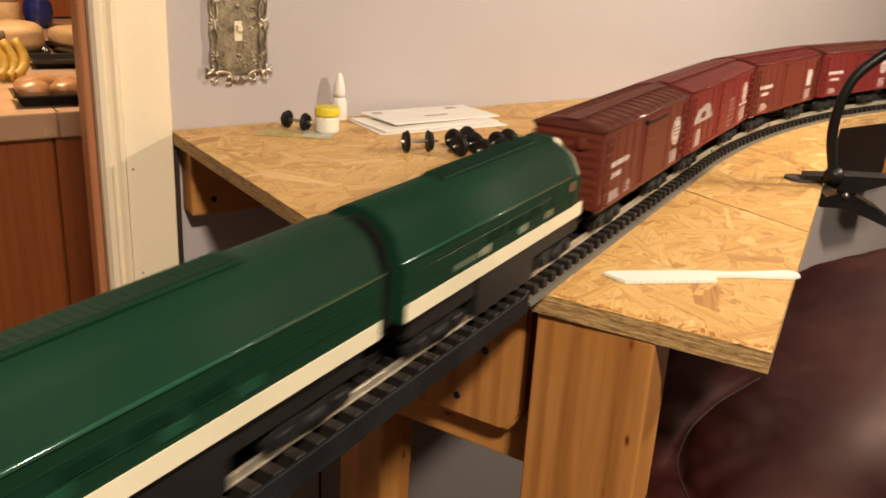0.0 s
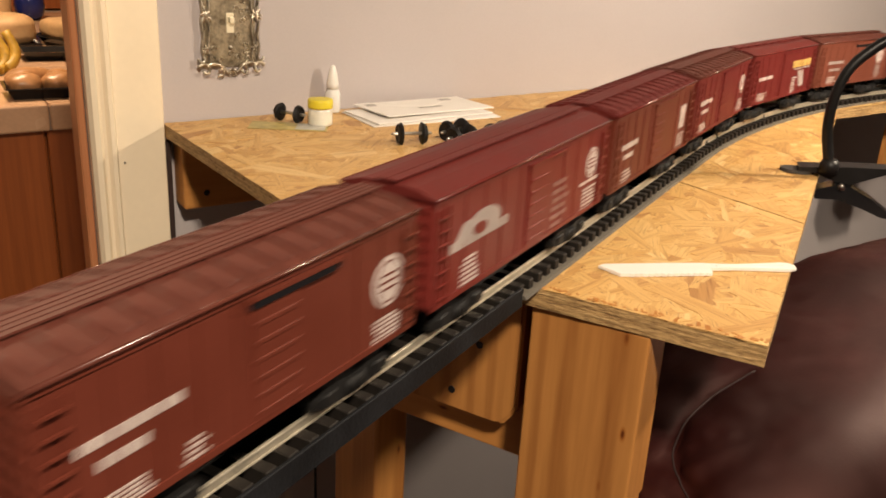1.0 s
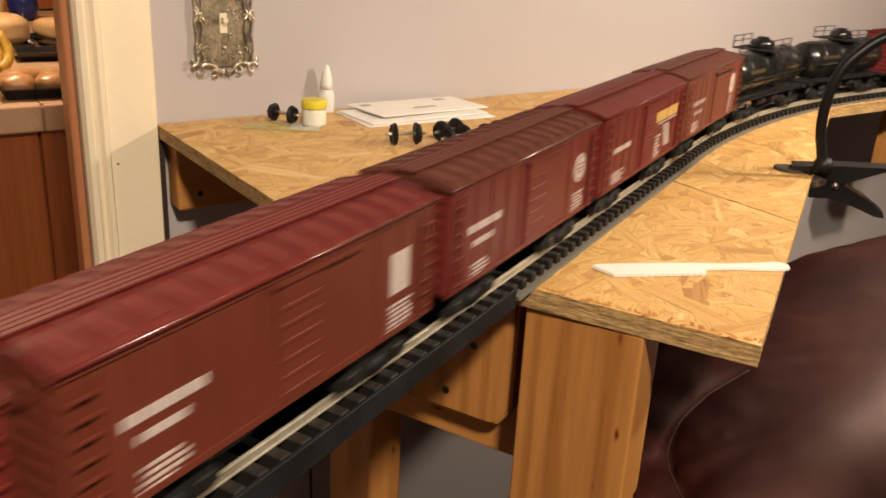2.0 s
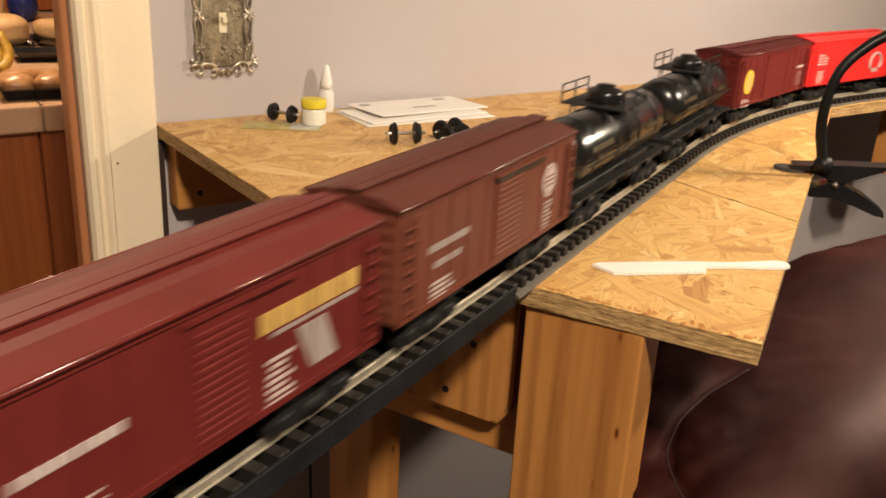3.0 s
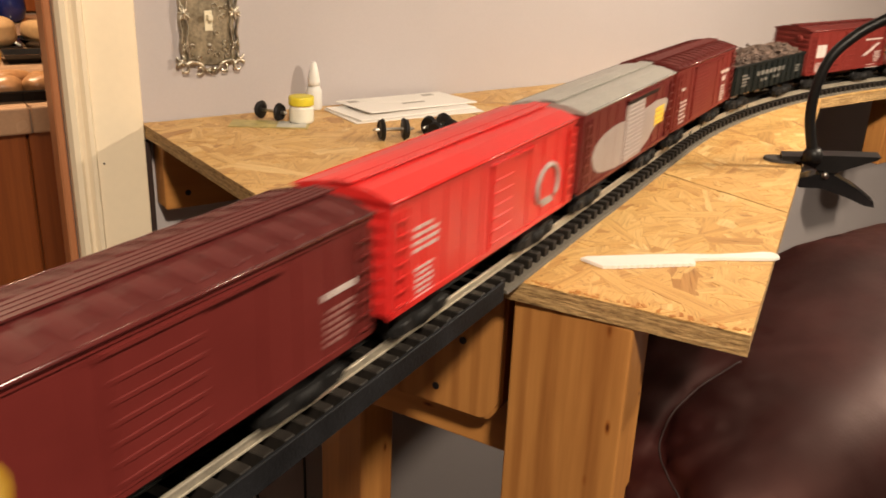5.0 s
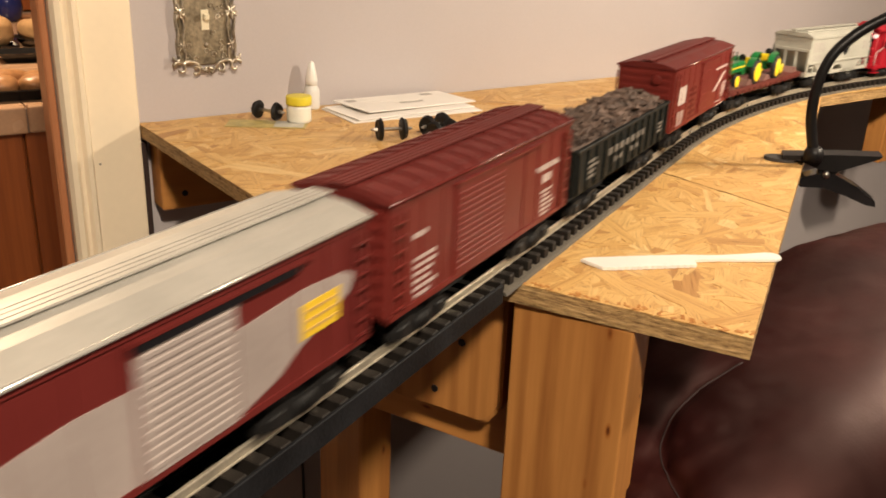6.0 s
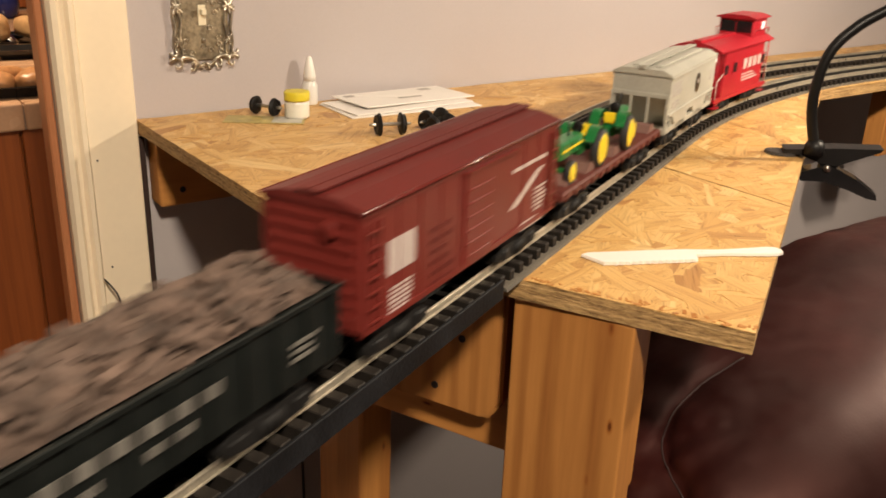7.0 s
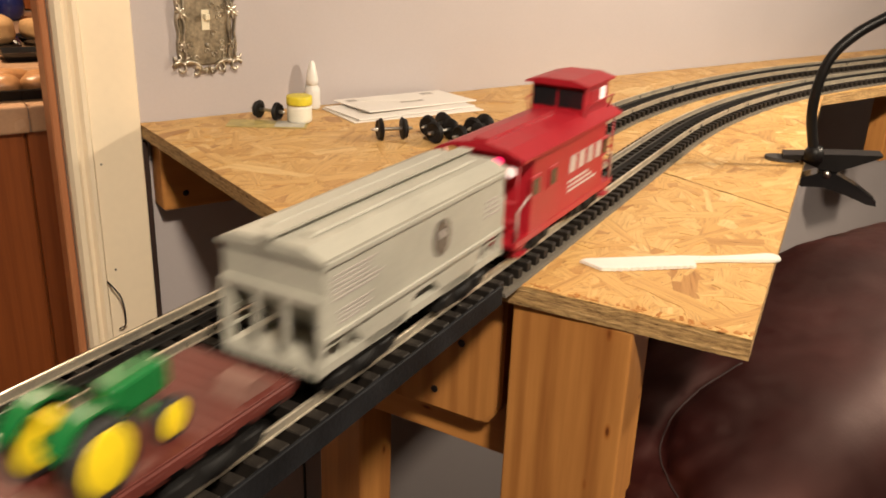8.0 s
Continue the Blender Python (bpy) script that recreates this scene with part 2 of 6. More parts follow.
def lathe(profile, n=24, axis="z", at=(0, 0, 0), bm=None):
    """Turns (radius, height) pairs about an axis."""
    bm = bm or bmesh.new()
    rings = []
    for r, h in profile:
        ring = []
        for i in range(n):
            a = 2 * math.pi * i / n
            c, s = r * math.cos(a), r * math.sin(a)
            p = {"z": (c, s, h), "y": (c, h, s), "x": (h, c, s)}[axis]
            ring.append(bm.verts.new(Vector(p) + Vector(at)))
        rings.append(ring)
    new_faces = []
    for u, v in zip(rings, rings[1:]):
        for i in range(n):
            new_faces.append(bm.faces.new((u[i], u[(i + 1) % n], v[(i + 1) % n], v[i])))
    new_faces.append(bm.faces.new(rings[0][::-1]))
    new_faces.append(bm.faces.new(rings[-1]))
    for f in new_faces:
        f.smooth = True
    bmesh.ops.recalc_face_normals(bm, faces=new_faces)
    return bm


def tube(points, r, n=8, bm=None, taper=1.0):
    """A round bar along points."""
    bm = bm or bmesh.new()
    pts = [Vector(p) for p in points]
    rings, up = [], None
    for i, p in enumerate(pts):
        d = (pts[min(i + 1, len(pts) - 1)] - pts[max(i - 1, 0)]).normalized()
        if up is None:
            up = d.orthogonal().normalized()
        up = (up - d * up.dot(d)).normalized()
        side = d.cross(up)
        rr = r * (1 + (taper - 1) * i / max(1, len(pts) - 1))
        rings.append([bm.verts.new(p + rr * (math.cos(a) * up + math.sin(a) * side)) for a in [2 * math.pi * k / n for k in range(n)]])
    for u, v in zip(rings, rings[1:]):
        for i in range(n):
            bm.faces.new((u[i], v[i], v[(i + 1) % n], u[(i + 1) % n])).smooth = True
    bm.faces.new(rings[0])
    bm.faces.new(rings[-1][::-1])
    return bm


def smooth_path(pts, steps=8):
    """Catmull-Rom through points."""
    p = [Vector(q) for q in pts]
    p = [2 * p[0] - p[1]] + p + [2 * p[-1] - p[-2]]
    out = []
    for i in range(1, len(p) - 2):
        for k in range(steps):
            t = k / steps
            out.append(0.5 * (2 * p[i] + (p[i + 1] - p[i - 1]) * t + (2 * p[i - 1] - 5 * p[i] + 4 * p[i + 1] - p[i + 2]) * t * t + (3 * p[i] - p[i - 1] - 3 * p[i + 1] + p[i + 2]) * t ** 3))
    return out + [p[-2]]


def blob(size, seed=0, rough=0.12, n=3, squash=2.2):
    """A rounded lump of the given half sizes."""
    bm = bmesh.new()
    bmesh.ops.create_icosphere(bm, subdivisions=n, radius=1)
    for v in bm.verts:
        d = v.co.normalized()
        k = (abs(d.x) ** squash + abs(d.y) ** squash + abs(d.z) ** squash) ** (-1 / squash)
        k *= 1 + rough * noise.noise(d * 1.7 + Vector((seed * 3.1, seed, 0)))
        v.co = Vector((d.x * size[0], d.y * size[1], d.z * size[2])) * k
    for f in bm.faces:
        f.smooth = True
    return bm


# ---- the track's line ----
ANG = radians(25.4)
DIRX, DIRY = math.cos(ANG), math.sin(ANG)
HALF = 0.017                     # half the gauge
START = (-0.2297 - HALF * DIRY, -0.7476 + HALF * DIRX)
S1, RAD = 0.837, 1.617           # end of the straight, radius of the bend along the wall
S0, RAD0 = -0.55, 1.0            # where the line bends again beyond the bridge


def track(s, off=0.0):
    """Place and heading at s metres along the near line; off: metres to the wall side."""
    if s < S0:
        a = max(0.0, ANG + (s - S0) / RAD0)
        cx, cy = START[0] + DIRX * S0 - DIRY * RAD0, START[1] + DIRY * S0 + DIRX * RAD0
        x, y = cx + RAD0 * math.sin(a), cy - RAD0 * math.cos(a)
        rest = min(0.0, s - S0 + RAD0 * ANG)
        x += rest
    elif s < S1:
        a, x, y = ANG, START[0] + DIRX * s, START[1] + DIRY * s
    else:
        a = max(0.0, ANG - (s - S1) / RAD)
        cx, cy = START[0] + DIRX * S1 + DIRY * RAD, START[1] + DIRY * S1 - DIRX * RAD
        x, y = cx - RAD * math.sin(a), cy + RAD * math.cos(a)
        x += max(0.0, s - S1 - RAD * ANG)
    return x - off * math.sin(a), y + off * math.cos(a), a


# ---- the room ----
def room():
    X0, X1, Y0 = -6.2, 6.6, -3.8
    tagged(new("floor", mesh_of("floor", boxes((X0 - 0.2, X1 + 0.2, Y0 - 0.2, 3.2, -0.1, 0.0)), CARPET)), "dark brown carpet floor of the room", "floor", "", "structure")
    bm = boxes((X0 - 0.12, -0.92, WALL, WALL + 0.05, 0, 2.45), (-0.088, X1 + 0.12, WALL, WALL + 0.05, 0, 2.45), (-0.92, -0.088, WALL, WALL + 0.05, 2.05, 2.45))
    tagged(new("wall_north", mesh_of("wall_north", bm, WALLPAINT)), "warm grey painted wall behind the bench", "wall", "", "structure")
    for name, b in (("wall_south", (X0, X1, Y0 - 0.12, Y0, 0, 2.45)), ("wall_west", (X0 - 0.12, X0, Y0 - 0.12, WALL, 0, 2.45)), ("wall_east", (X1, X1 + 0.12, Y0 - 0.12, WALL, 0, 2.45))):
        tagged(new(name, mesh_of(name, boxes(b), WALLPAINT)), "warm grey painted wall of the room", "wall", "", "structure")
    tagged(new("ceiling", mesh_of("ceiling", boxes((X0 - 0.12, X1 + 0.12, Y0 - 0.12, WALL + 0.05, 2.45, 2.55)), CEILING)), "off-white painted ceiling", "ceiling", "", "structure")
    # kitchen shell
    KP = plain("kitchen_wall_paint", (0.42, 0.25, 0.13), 0.6, 0, 0.06, 200, 5, 0.1)
    for name, b in (("wall_kitchen_back", (-2.2, 1.8, 2.72, 2.84, 0, 2.45)), ("wall_kitchen_west", (-2.32, -2.2, WALL + 0.05, 2.84, 0, 2.45)), ("wall_kitchen_east", (1.8, 1.92, WALL + 0.05, 2.84, 0, 2.45))):
        tagged(new(name, mesh_of(name, boxes(b), KP)), "warm brown kitchen wall", "wall", "", "structure")
    tagged(new("ceiling_kitchen", mesh_of("ceiling_kitchen", boxes((-2.32, 1.92, WALL + 0.05, 2.84, 2.45, 2.55)), CEILING)), "off-white kitchen ceiling", "ceiling", "", "structure")
    # door casing: moulded strip beside a flat board, and the wooden jamb behind
    prof = [(-0.090, WALL), (-0.090, WALL - 0.012), (-0.086, WALL - 0.019), (-0.080, WALL - 0.021), (-0.076, WALL - 0.017), (-0.072, WALL - 0.017), (-0.068, WALL - 0.023),
            (-0.063, WALL - 0.023), (-0.060, WALL - 0.017), (-0.002, WALL - 0.017), (-0.0005, WALL - 0.015), (-0.0005, WALL)]
    tr = thing("door_casing", "cream painted door casing with a moulded inner edge", "door trim", None, "", "structure")
    part("casing_board", prism(prof, 0.0, 2.10, "z"), CREAM, tr)
    part("casing_head", boxes((-0.98, -0.091, WALL - 0.018, WALL, 2.03, 2.10), bev=0.002), CREAM, tr)
    part("casing_board", boxes((-0.98, -0.915, WALL - 0.018, WALL, 0, 2.029), bev=0.002), CREAM, tr)
    for z in (1.008, 0.868, 0.70):
        part("nail", lathe([(0.0012, 0), (0.0012, 0.0008), (0.0004, 0.001)], 8, "y", (-0.053 + 0.004 * (z < 0.9), WALL - 0.0182, z)), SCREW, tr)
    hk = [(-0.062, WALL - 0.018, 0.855), (-0.058, WALL - 0.030, 0.850), (-0.050, WALL - 0.034, 0.835), (-0.047, WALL - 0.033, 0.815), (-0.047, WALL - 0.030, 0.795), (-0.053, WALL - 0.024, 0.788)]
    tagged(new("wire_hook", mesh_of("wire_hook", tube(smooth_path(hk), 0.0011, 6), SCREW)), "bent dark wire hook hanging on the door casing", "hook")
    jb = thing("door_jamb", "reddish brown wooden door jamb", "door jamb", None, "", "structure")
    part("jamb_board", boxes((-0.1010, -0.0915, WALL - 0.004, WALL + 0.030, 0, 2.03), bev=0.002), JAMB, jb)
    part("jamb_board", boxes((-0.935, -0.918, WALL - 0.004, WALL + 0.053, 0, 2.03), bev=0.002), JAMB, jb)
    part("jamb_head", boxes((-0.917, -0.109, WALL - 0.004, WALL + 0.053, 2.013, 2.03), bev=0.002), JAMB, jb)
    # dark strip of wood that runs down beside the casing under the bench
    tagged(new("trim", mesh_of("trim", boxes((0.0005, 0.0075, WALL - 0.012, WALL, 0.0, 1.028), bev=0.001), plain("dark_strip", (0.035, 0.018, 0.014), 0.6))), "dark brown wooden strip beside the door casing", "trim", "", "structure")
    tagged(new("baseboard", mesh_of("baseboard", boxes((0.009, X1, WALL - 0.012, WALL, 0, 0.09), bev=0.002), CREAM)), "cream painted baseboard", "baseboard", "", "structure")
    # ceiling fixture of the room, and the kitchen's
    for x, y, nm in ((-0.42, -1.83, "ceiling_light"), (-0.2, 1.2, "ceiling_light")):
        f = thing(nm, "round ceiling light with a frosted glass disc", "ceiling light", pose(x, y, 2.45))
        part("base", lathe([(0.20, 0), (0.20, -0.03), (0.17, -0.035)], 32), CREAM, f)
        part("diffuser", lathe([(0.165, -0.036), (0.15, -0.05), (0.05, -0.055)], 32), LAMPGLOW, f)


def bench():
    edge = lambda x: -0.612 + 0.575 * (x - 0.427)
    a = [(0.001, WALL - 0.003), (0.001, -0.448), (0.158, edge(0.158)), (0.4245, edge(0.4245)), (0.4245, WALL - 0.003)]
    b = [(0.428, WALL - 0.003), (0.428, edge(0.428)), (1.035, edge(1.035)), (6.58, edge(1.035)), (6.58, WALL - 0.003)]
    wb = thing("workbench", "strand board workbench on pine legs with a cut-off corner", "workbench")
    for nm, pts, lab in (("tabletop", a, "oriented strand board bench top with a cut-off corner"), ("tabletop", b, "oriented strand board bench top along the wall")):
        bm = bmesh.new()
        # saw-torn outline
        out = []
        for i, p in enumerate(pts):
            q = pts[(i + 1) % len(pts)]
            L = math.dist(p, q)
            n = max(1, int(min(L, 1.3) / 0.006)) if max(p[1], q[1]) < 0.02 or p[0] < 0.002 else 1
            for k in range(n):
                u = k / n
                jit = 0.0 if k == 0 else random.uniform(-0.0002, 0.0002)
                nx, ny = (q[1] - p[1]) / L, -(q[0] - p[0]) / L
                out.append((p[0] + (q[0] - p[0]) * u + nx * jit, p[1] + (q[1] - p[1]) * u + ny * jit))
        prism(out, T - 0.016, T, "z", bm)
        for f in bm.faces:
            f.material_index = 0 if abs(f.normal.z) > 0.5 else 1
        part(nm, mesh_of(nm, bm, OSB, OSB_EDGE), None, wb, lab)
    # the pressed flakes of the visible stretch, each a thin chip of its own
    rnd = random.Random(11)
    def clip(poly, nx, ny, d):
        out = []
        for p, q in zip(poly, poly[1:] + poly[:1]):
            a, b2 = p[0] * nx + p[1] * ny - d, q[0] * nx + q[1] * ny - d
            if a >= 0:
                out.append(p)
            if a * b2 < 0:
                k = a / (a - b2)
                out.append((p[0] + (q[0] - p[0]) * k, p[1] + (q[1] - p[1]) * k))
        return out
    rise, run = -0.448 - edge(0.158), 0.157
    ln = math.hypot(rise, run)
    nxc, nyc = rise / ln, run / ln
    dcut = 0.001 * nxc - 0.448 * nyc
    le = math.hypot(1, 0.575)
    nxe, nye = -0.575 / le, 1 / le
    dedge = 0.427 * nxe - 0.612 * nye
    verts, faces, uvs = [], [], []
    def flake(cx, cy):
        L, w = rnd.uniform(0.025, 0.105), rnd.uniform(0.006, 0.026)
        if rnd.random() < 0.22:
            L, w = rnd.uniform(0.008, 0.03), rnd.uniform(0.0015, 0.006)
        ang = rnd.gauss(0.35, 0.75)
        ca, sa = math.cos(ang), math.sin(ang)
        n = 4
        up = [(-L / 2 + L * k / n, w / 2 * rnd.uniform(0.55, 1.1)) for k in range(n + 1)]
        dn = [(L / 2 - L * k / n, -w / 2 * rnd.uniform(0.55, 1.1)) for k in range(n + 1)]
        up[0] = (up[0][0] + rnd.uniform(0, 0.2) * L, up[0][1])
        dn[0] = (dn[0][0] - rnd.uniform(0, 0.2) * L, dn[0][1])
        dn[-1] = (dn[-1][0] + rnd.uniform(-0.05, 0.1) * L, dn[-1][1])
        poly = [(cx + u * ca - v * sa, cy + u * sa + v * ca) for u, v in (up + dn)[::-1]]
        x0, x1 = (0.001, 0.4243) if cx < 0.427 else (0.4282, 9.0)
        poly = clip(poly, 1, 0, x0)
        poly = clip(poly, -1, 0, -x1) if poly else poly
        poly = clip(poly, 0, -1, -(WALL - 0.003)) if poly else poly
        if cx < 0.427 and poly:
            poly = clip(poly, nxc, nyc, dcut)
        if cx < 1.035 and poly:
            poly = clip(poly, nxe, nye, dedge)
        elif poly:
            poly = clip(poly, 0, 1, edge(1.035))
        if len(poly) < 3:
            return
        z = T + 0.00008 + 0.0005 * rnd.random()
        i0, m2 = len(verts), len(poly)
        ou, ov = rnd.uniform(0, 40), rnd.uniform(0, 40)
        verts.extend((x, y, z) for x, y in poly)
        verts.extend((x, y, T - 0.0006) for x, y in poly)
        loc = [((x - cx) * ca + (y - cy) * sa + ou, -(x - cx) * sa + (y - cy) * ca + ov) for x, y in poly]
        faces.append(tuple(range(i0, i0 + m2)))
        uvs.extend(loc)
        for k in range(m2):
            k2 = (k + 1) % m2
            faces.append((i0 + k, i0 + m2 + k, i0 + m2 + k2, i0 + k2))
            uvs.extend((loc[k], loc[k], loc[k2], loc[k2]))
    for x0, x1, y0, y1, n in ((0.0, 0.43, -0.78, WALL, 2000), (0.427, 1.04, -0.62, WALL, 1500), (1.03, 2.8, -0.27, WALL, 1900)):
        for k in range(n):
            flake(rnd.uniform(x0, x1), rnd.uniform(y0, y1))
    me = bpy.data.meshes.new("strand_layer")
    me.from_pydata(verts, [], faces)
    layer = me.uv_layers.new(name="grain")
    for k, p in enumerate(uvs):
        layer.data[k].uv = p
    me.materials.append(OSB)
    ob = part("strand_layer", me, None, wb, "pressed golden wood flakes of the bench top")
    tagged(ob, kind="stuff")
    # loose splinters that stand up along the torn cut
    bm = bmesh.new()
    for i in range(130):
        u = random.random()
        x, y = 0.006 + (0.157 - 0.006) * u, -0.457 + (edge(0.158) + 0.459) * u
        L, w = random.uniform(0.002, 0.007), random.uniform(0.0005, 0.0014)
        ang = random.uniform(0, math.pi)
        sub = bmesh.new()
        box(sub, 0, L, -w, w, 0, 0.0004)
        bmesh.ops.transform(sub, matrix=pose(x + random.uniform(0.001, 0.006), y + random.uniform(0.0, 0.004), T + 0.0004, 0, -random.uniform(0, 8), math.degrees(ang)), verts=sub.verts[:])
        pour(sub, bm)
    tagged(new("splinters", mesh_of("splinters", bm, PINE_FLAT)), "torn wood splinters along the sawn corner edge", "splinters", "", "stuff")

    # frame under the cut: local u runs along the cut, v away from the camera side
    cut = Matrix.Translation((0, -0.430, 0)) @ Matrix.Rotation(math.atan2(-0.3405, 0.150), 4, "Z")
    def stud(nm, lab, x0, x1, y0, y1, z0, z1, m, mat, bev=0.004):
        bm = boxes((x0, x1, y0, y1, z0, z1), bev=bev, seg=3)
        ob = part(nm, bm, mat, wb, lab)
        ob.matrix_basis = m
        return ob
    stud("leg", "knotty pine stud bench leg under the cut corner", 0.196, 0.292, 0.006, 0.042, 0.0, T - 0.0165, cut, PINE, 0.002)
    stud("apron_board", "pine apron board fixed behind the bench leg", -0.02, 0.289, 0.0425, 0.061, 0.868, T - 0.0165, cut, PINE_FLAT, 0.002)
    outline = [(0.030, 0.904), (0.163, 0.904), (0.1705, 0.9065), (0.1795, 0.919), (0.1825, 0.926), (0.1825, T - 0.0165), (0.030, T - 0.0165)]
    bm = prism(outline, 0.0235, 0.042, "y")
    bmesh.ops.bevel(bm, geom=[e for e in bm.edges if abs(e.verts[0].co.y - 0.0235) < 1e-5 and abs(e.verts[1].co.y - 0.0235) < 1e-5], offset=0.003, segments=2, affect="EDGES")
    bracket = part("bracket_board", bm, PINE, wb, "short pine bracket board with a sawn-off corner under the bridge")
    bracket.matrix_basis = cut
    for u, z in ((0.1190, 0.924), (0.1435, 0.975), (0.058, 0.925)):
        part("screw", lathe([(0.0034, 0), (0.0034, -0.0008), (0.0022, -0.0004)], 12, "y", (u, 0.0234, z)), SCREW, bracket)
    stud("leg", "knotty pine stud bench leg behind the apron", 0.060, 0.098, -0.420, -0.331, 0.0, T - 0.0165, Matrix(), PINE)
    ledger = stud("wall_ledger", "pine ledger board screwed to the wall under the bench", 0.013, 0.40, WALL - 0.0385, WALL - 0.0005, 0.942, T - 0.0165, Matrix(), PINE_FLAT)
    part("screw", lathe([(0.004, 0), (0.004, -0.001), (0.002, -0.0008)], 12, "y", (0.042, WALL - 0.0387, 0.963)), SCREW, ledger)
    stud("shelf_bracket", "short pine board hanging under the bench along the wall", 1.385, 1.474, -0.20, -0.162, 0.878, T - 0.0165, Matrix(), PINE, 0.002)
    for x in (2.6, 3.9, 5.2, 6.4):
        stud("shelf_bracket", "pine stud bracket holding up the bench along the wall", x, x + 0.038, -0.235, WALL - 0.001, 0.93, T - 0.0165, Matrix(), PINE_FLAT)


# ---- track ----
def sweep(profile, s0, s1, step, base=0.0, zoff=0.0, bm=None):
    """A section (offset, height) drawn along the line."""
    bm = bm or bmesh.new()
    n = max(2, int((s1 - s0) / step) + 1)
    rings = []
    for i in range(n):
        s = s0 + (s1 - s0) * i / (n - 1)
        ring = []
        for o, z in profile:
            x, y, a = track(s, base + o)
            ring.append(bm.verts.new((x, y, T + zoff + z)))
        rings.append(ring)
    m = len(profile)
    fs = []
    for u, v in zip(rings, rings[1:]):
        for i in range(m):
            fs.append(bm.faces.new((u[i], v[i], v[(i + 1) % m], u[(i + 1) % m])))
    fs += [bm.faces.new(rings[0]), bm.faces.new(rings[-1][::-1])]
    bmesh.ops.recalc_face_normals(bm, faces=fs)
    return bm


RAILSEC = [(-0.0016, 0.0), (-0.0016, 0.0006), (-0.0008, 0.0010), (-0.0008, 0.0040), (-0.0014, 0.0046), (-0.0013, 0.0058), (-0.0007, 0.0062), (0.0007, 0.0062), (0.0013, 0.0058), (0.0014, 0.0046), (0.0008, 0.0040), (0.0008, 0.0010), (0.0016, 0.0006), (0.0016, 0.0)]


def tracks():
    tb = boxes((-0.0040, 0.0040, -0.0281, 0.0281, -0.0098, 0.0), bev=0.0006)
    tie_mesh = mesh_of("tie", tb, TIE)
    for off, lab, ends in ((0.0, "model railway track with black ties on a grey roadbed", 0.40), (0.104, "second model railway track beside the first", 0.30)):
        tk = thing("model_track", lab, "model track", None, "the two model tracks")
        for nm, o, mt in (("rail", -HALF, STEEL), ("centre_rail", 0.0, BLACKRAIL), ("rail", HALF, STEEL)):
            part(nm, sweep([(a * 0.85, z + RAIL - 0.0062) for a, z in RAILSEC], -4.9, 6.0, 0.03, off + o), mt, tk)
        bed = [(-0.0328, 0.0004), (-0.0318, 0.0028), (-0.0300, 0.0034), (0.0300, 0.0034), (0.0318, 0.0028), (0.0328, 0.0004)]
        part("roadbed", sweep(bed, min(ends, 0.312 + 0.1 * off), 6.0, 0.03, off), ROADBED, tk)
        dark = [(-0.0308, -0.0042), (-0.0302, 0.0096), (-0.0297, 0.0101), (-0.0284, 0.0101), (-0.0282, 0.0010), (0.0282, 0.0010), (0.0284, 0.0101), (0.0297, 0.0101), (0.0302, 0.0096), (0.0308, -0.0042)]
        part("roadbed", sweep(dark, -4.9, min(ends - 0.002, 0.31 + 0.1 * off), 0.03, off), DARKBED, tk, "dark roadbed over the bridge")
        pitch = 0.0165
        rest = bmesh.new()
        for k in range(int(-4.9 / pitch), int(6.0 / pitch)):
            s = k * pitch
            x, y, a = track(s, off)
            m = Matrix.Translation((x, y, T + RAIL - 0.0062)) @ Matrix.Rotation(a, 4, "Z")
            if -0.35 < s < 2.3:
                ob = part("tie", tie_mesh, None, tk)
                ob.matrix_basis = m
            else:
                sub = bmesh.new()
                box(sub, -0.0040, 0.0040, -0.0281, 0.0281, -0.0098, 0.0)
                bmesh.ops.transform(sub, matrix=m, verts=sub.verts[:])
                pour(sub, rest)
        tagged(part("far_ties", rest, TIE, tk), kind="stuff")
    # the bridge that carries both lines on past the bench
    bm = sweep([(-0.014, -0.0105), (-0.014, 0.0003), (0.125, 0.0003), (0.125, -0.0105)], -4.9, 0.235, 0.04)
    tagged(new("bridge_plank", mesh_of("bridge_plank", bm, DARKBED)), "dark painted plank bridging the gap at the bench", "bridge")
    for s in (-1.5, -2.6, -3.7, -4.8):
        x, y, a = track(s, 0.052)
        ob = tagged(new("bridge_post", mesh_of("bridge_post", boxes((x - 0.044, x + 0.045, y - 0.019, y + 0.019, 0, T - 0.0108), bev=0.004, seg=2), PINE)), "pine stud post under the bridge plank", "post")


# ---- sofa ----
from mathutils.bvhtree import BVHTree


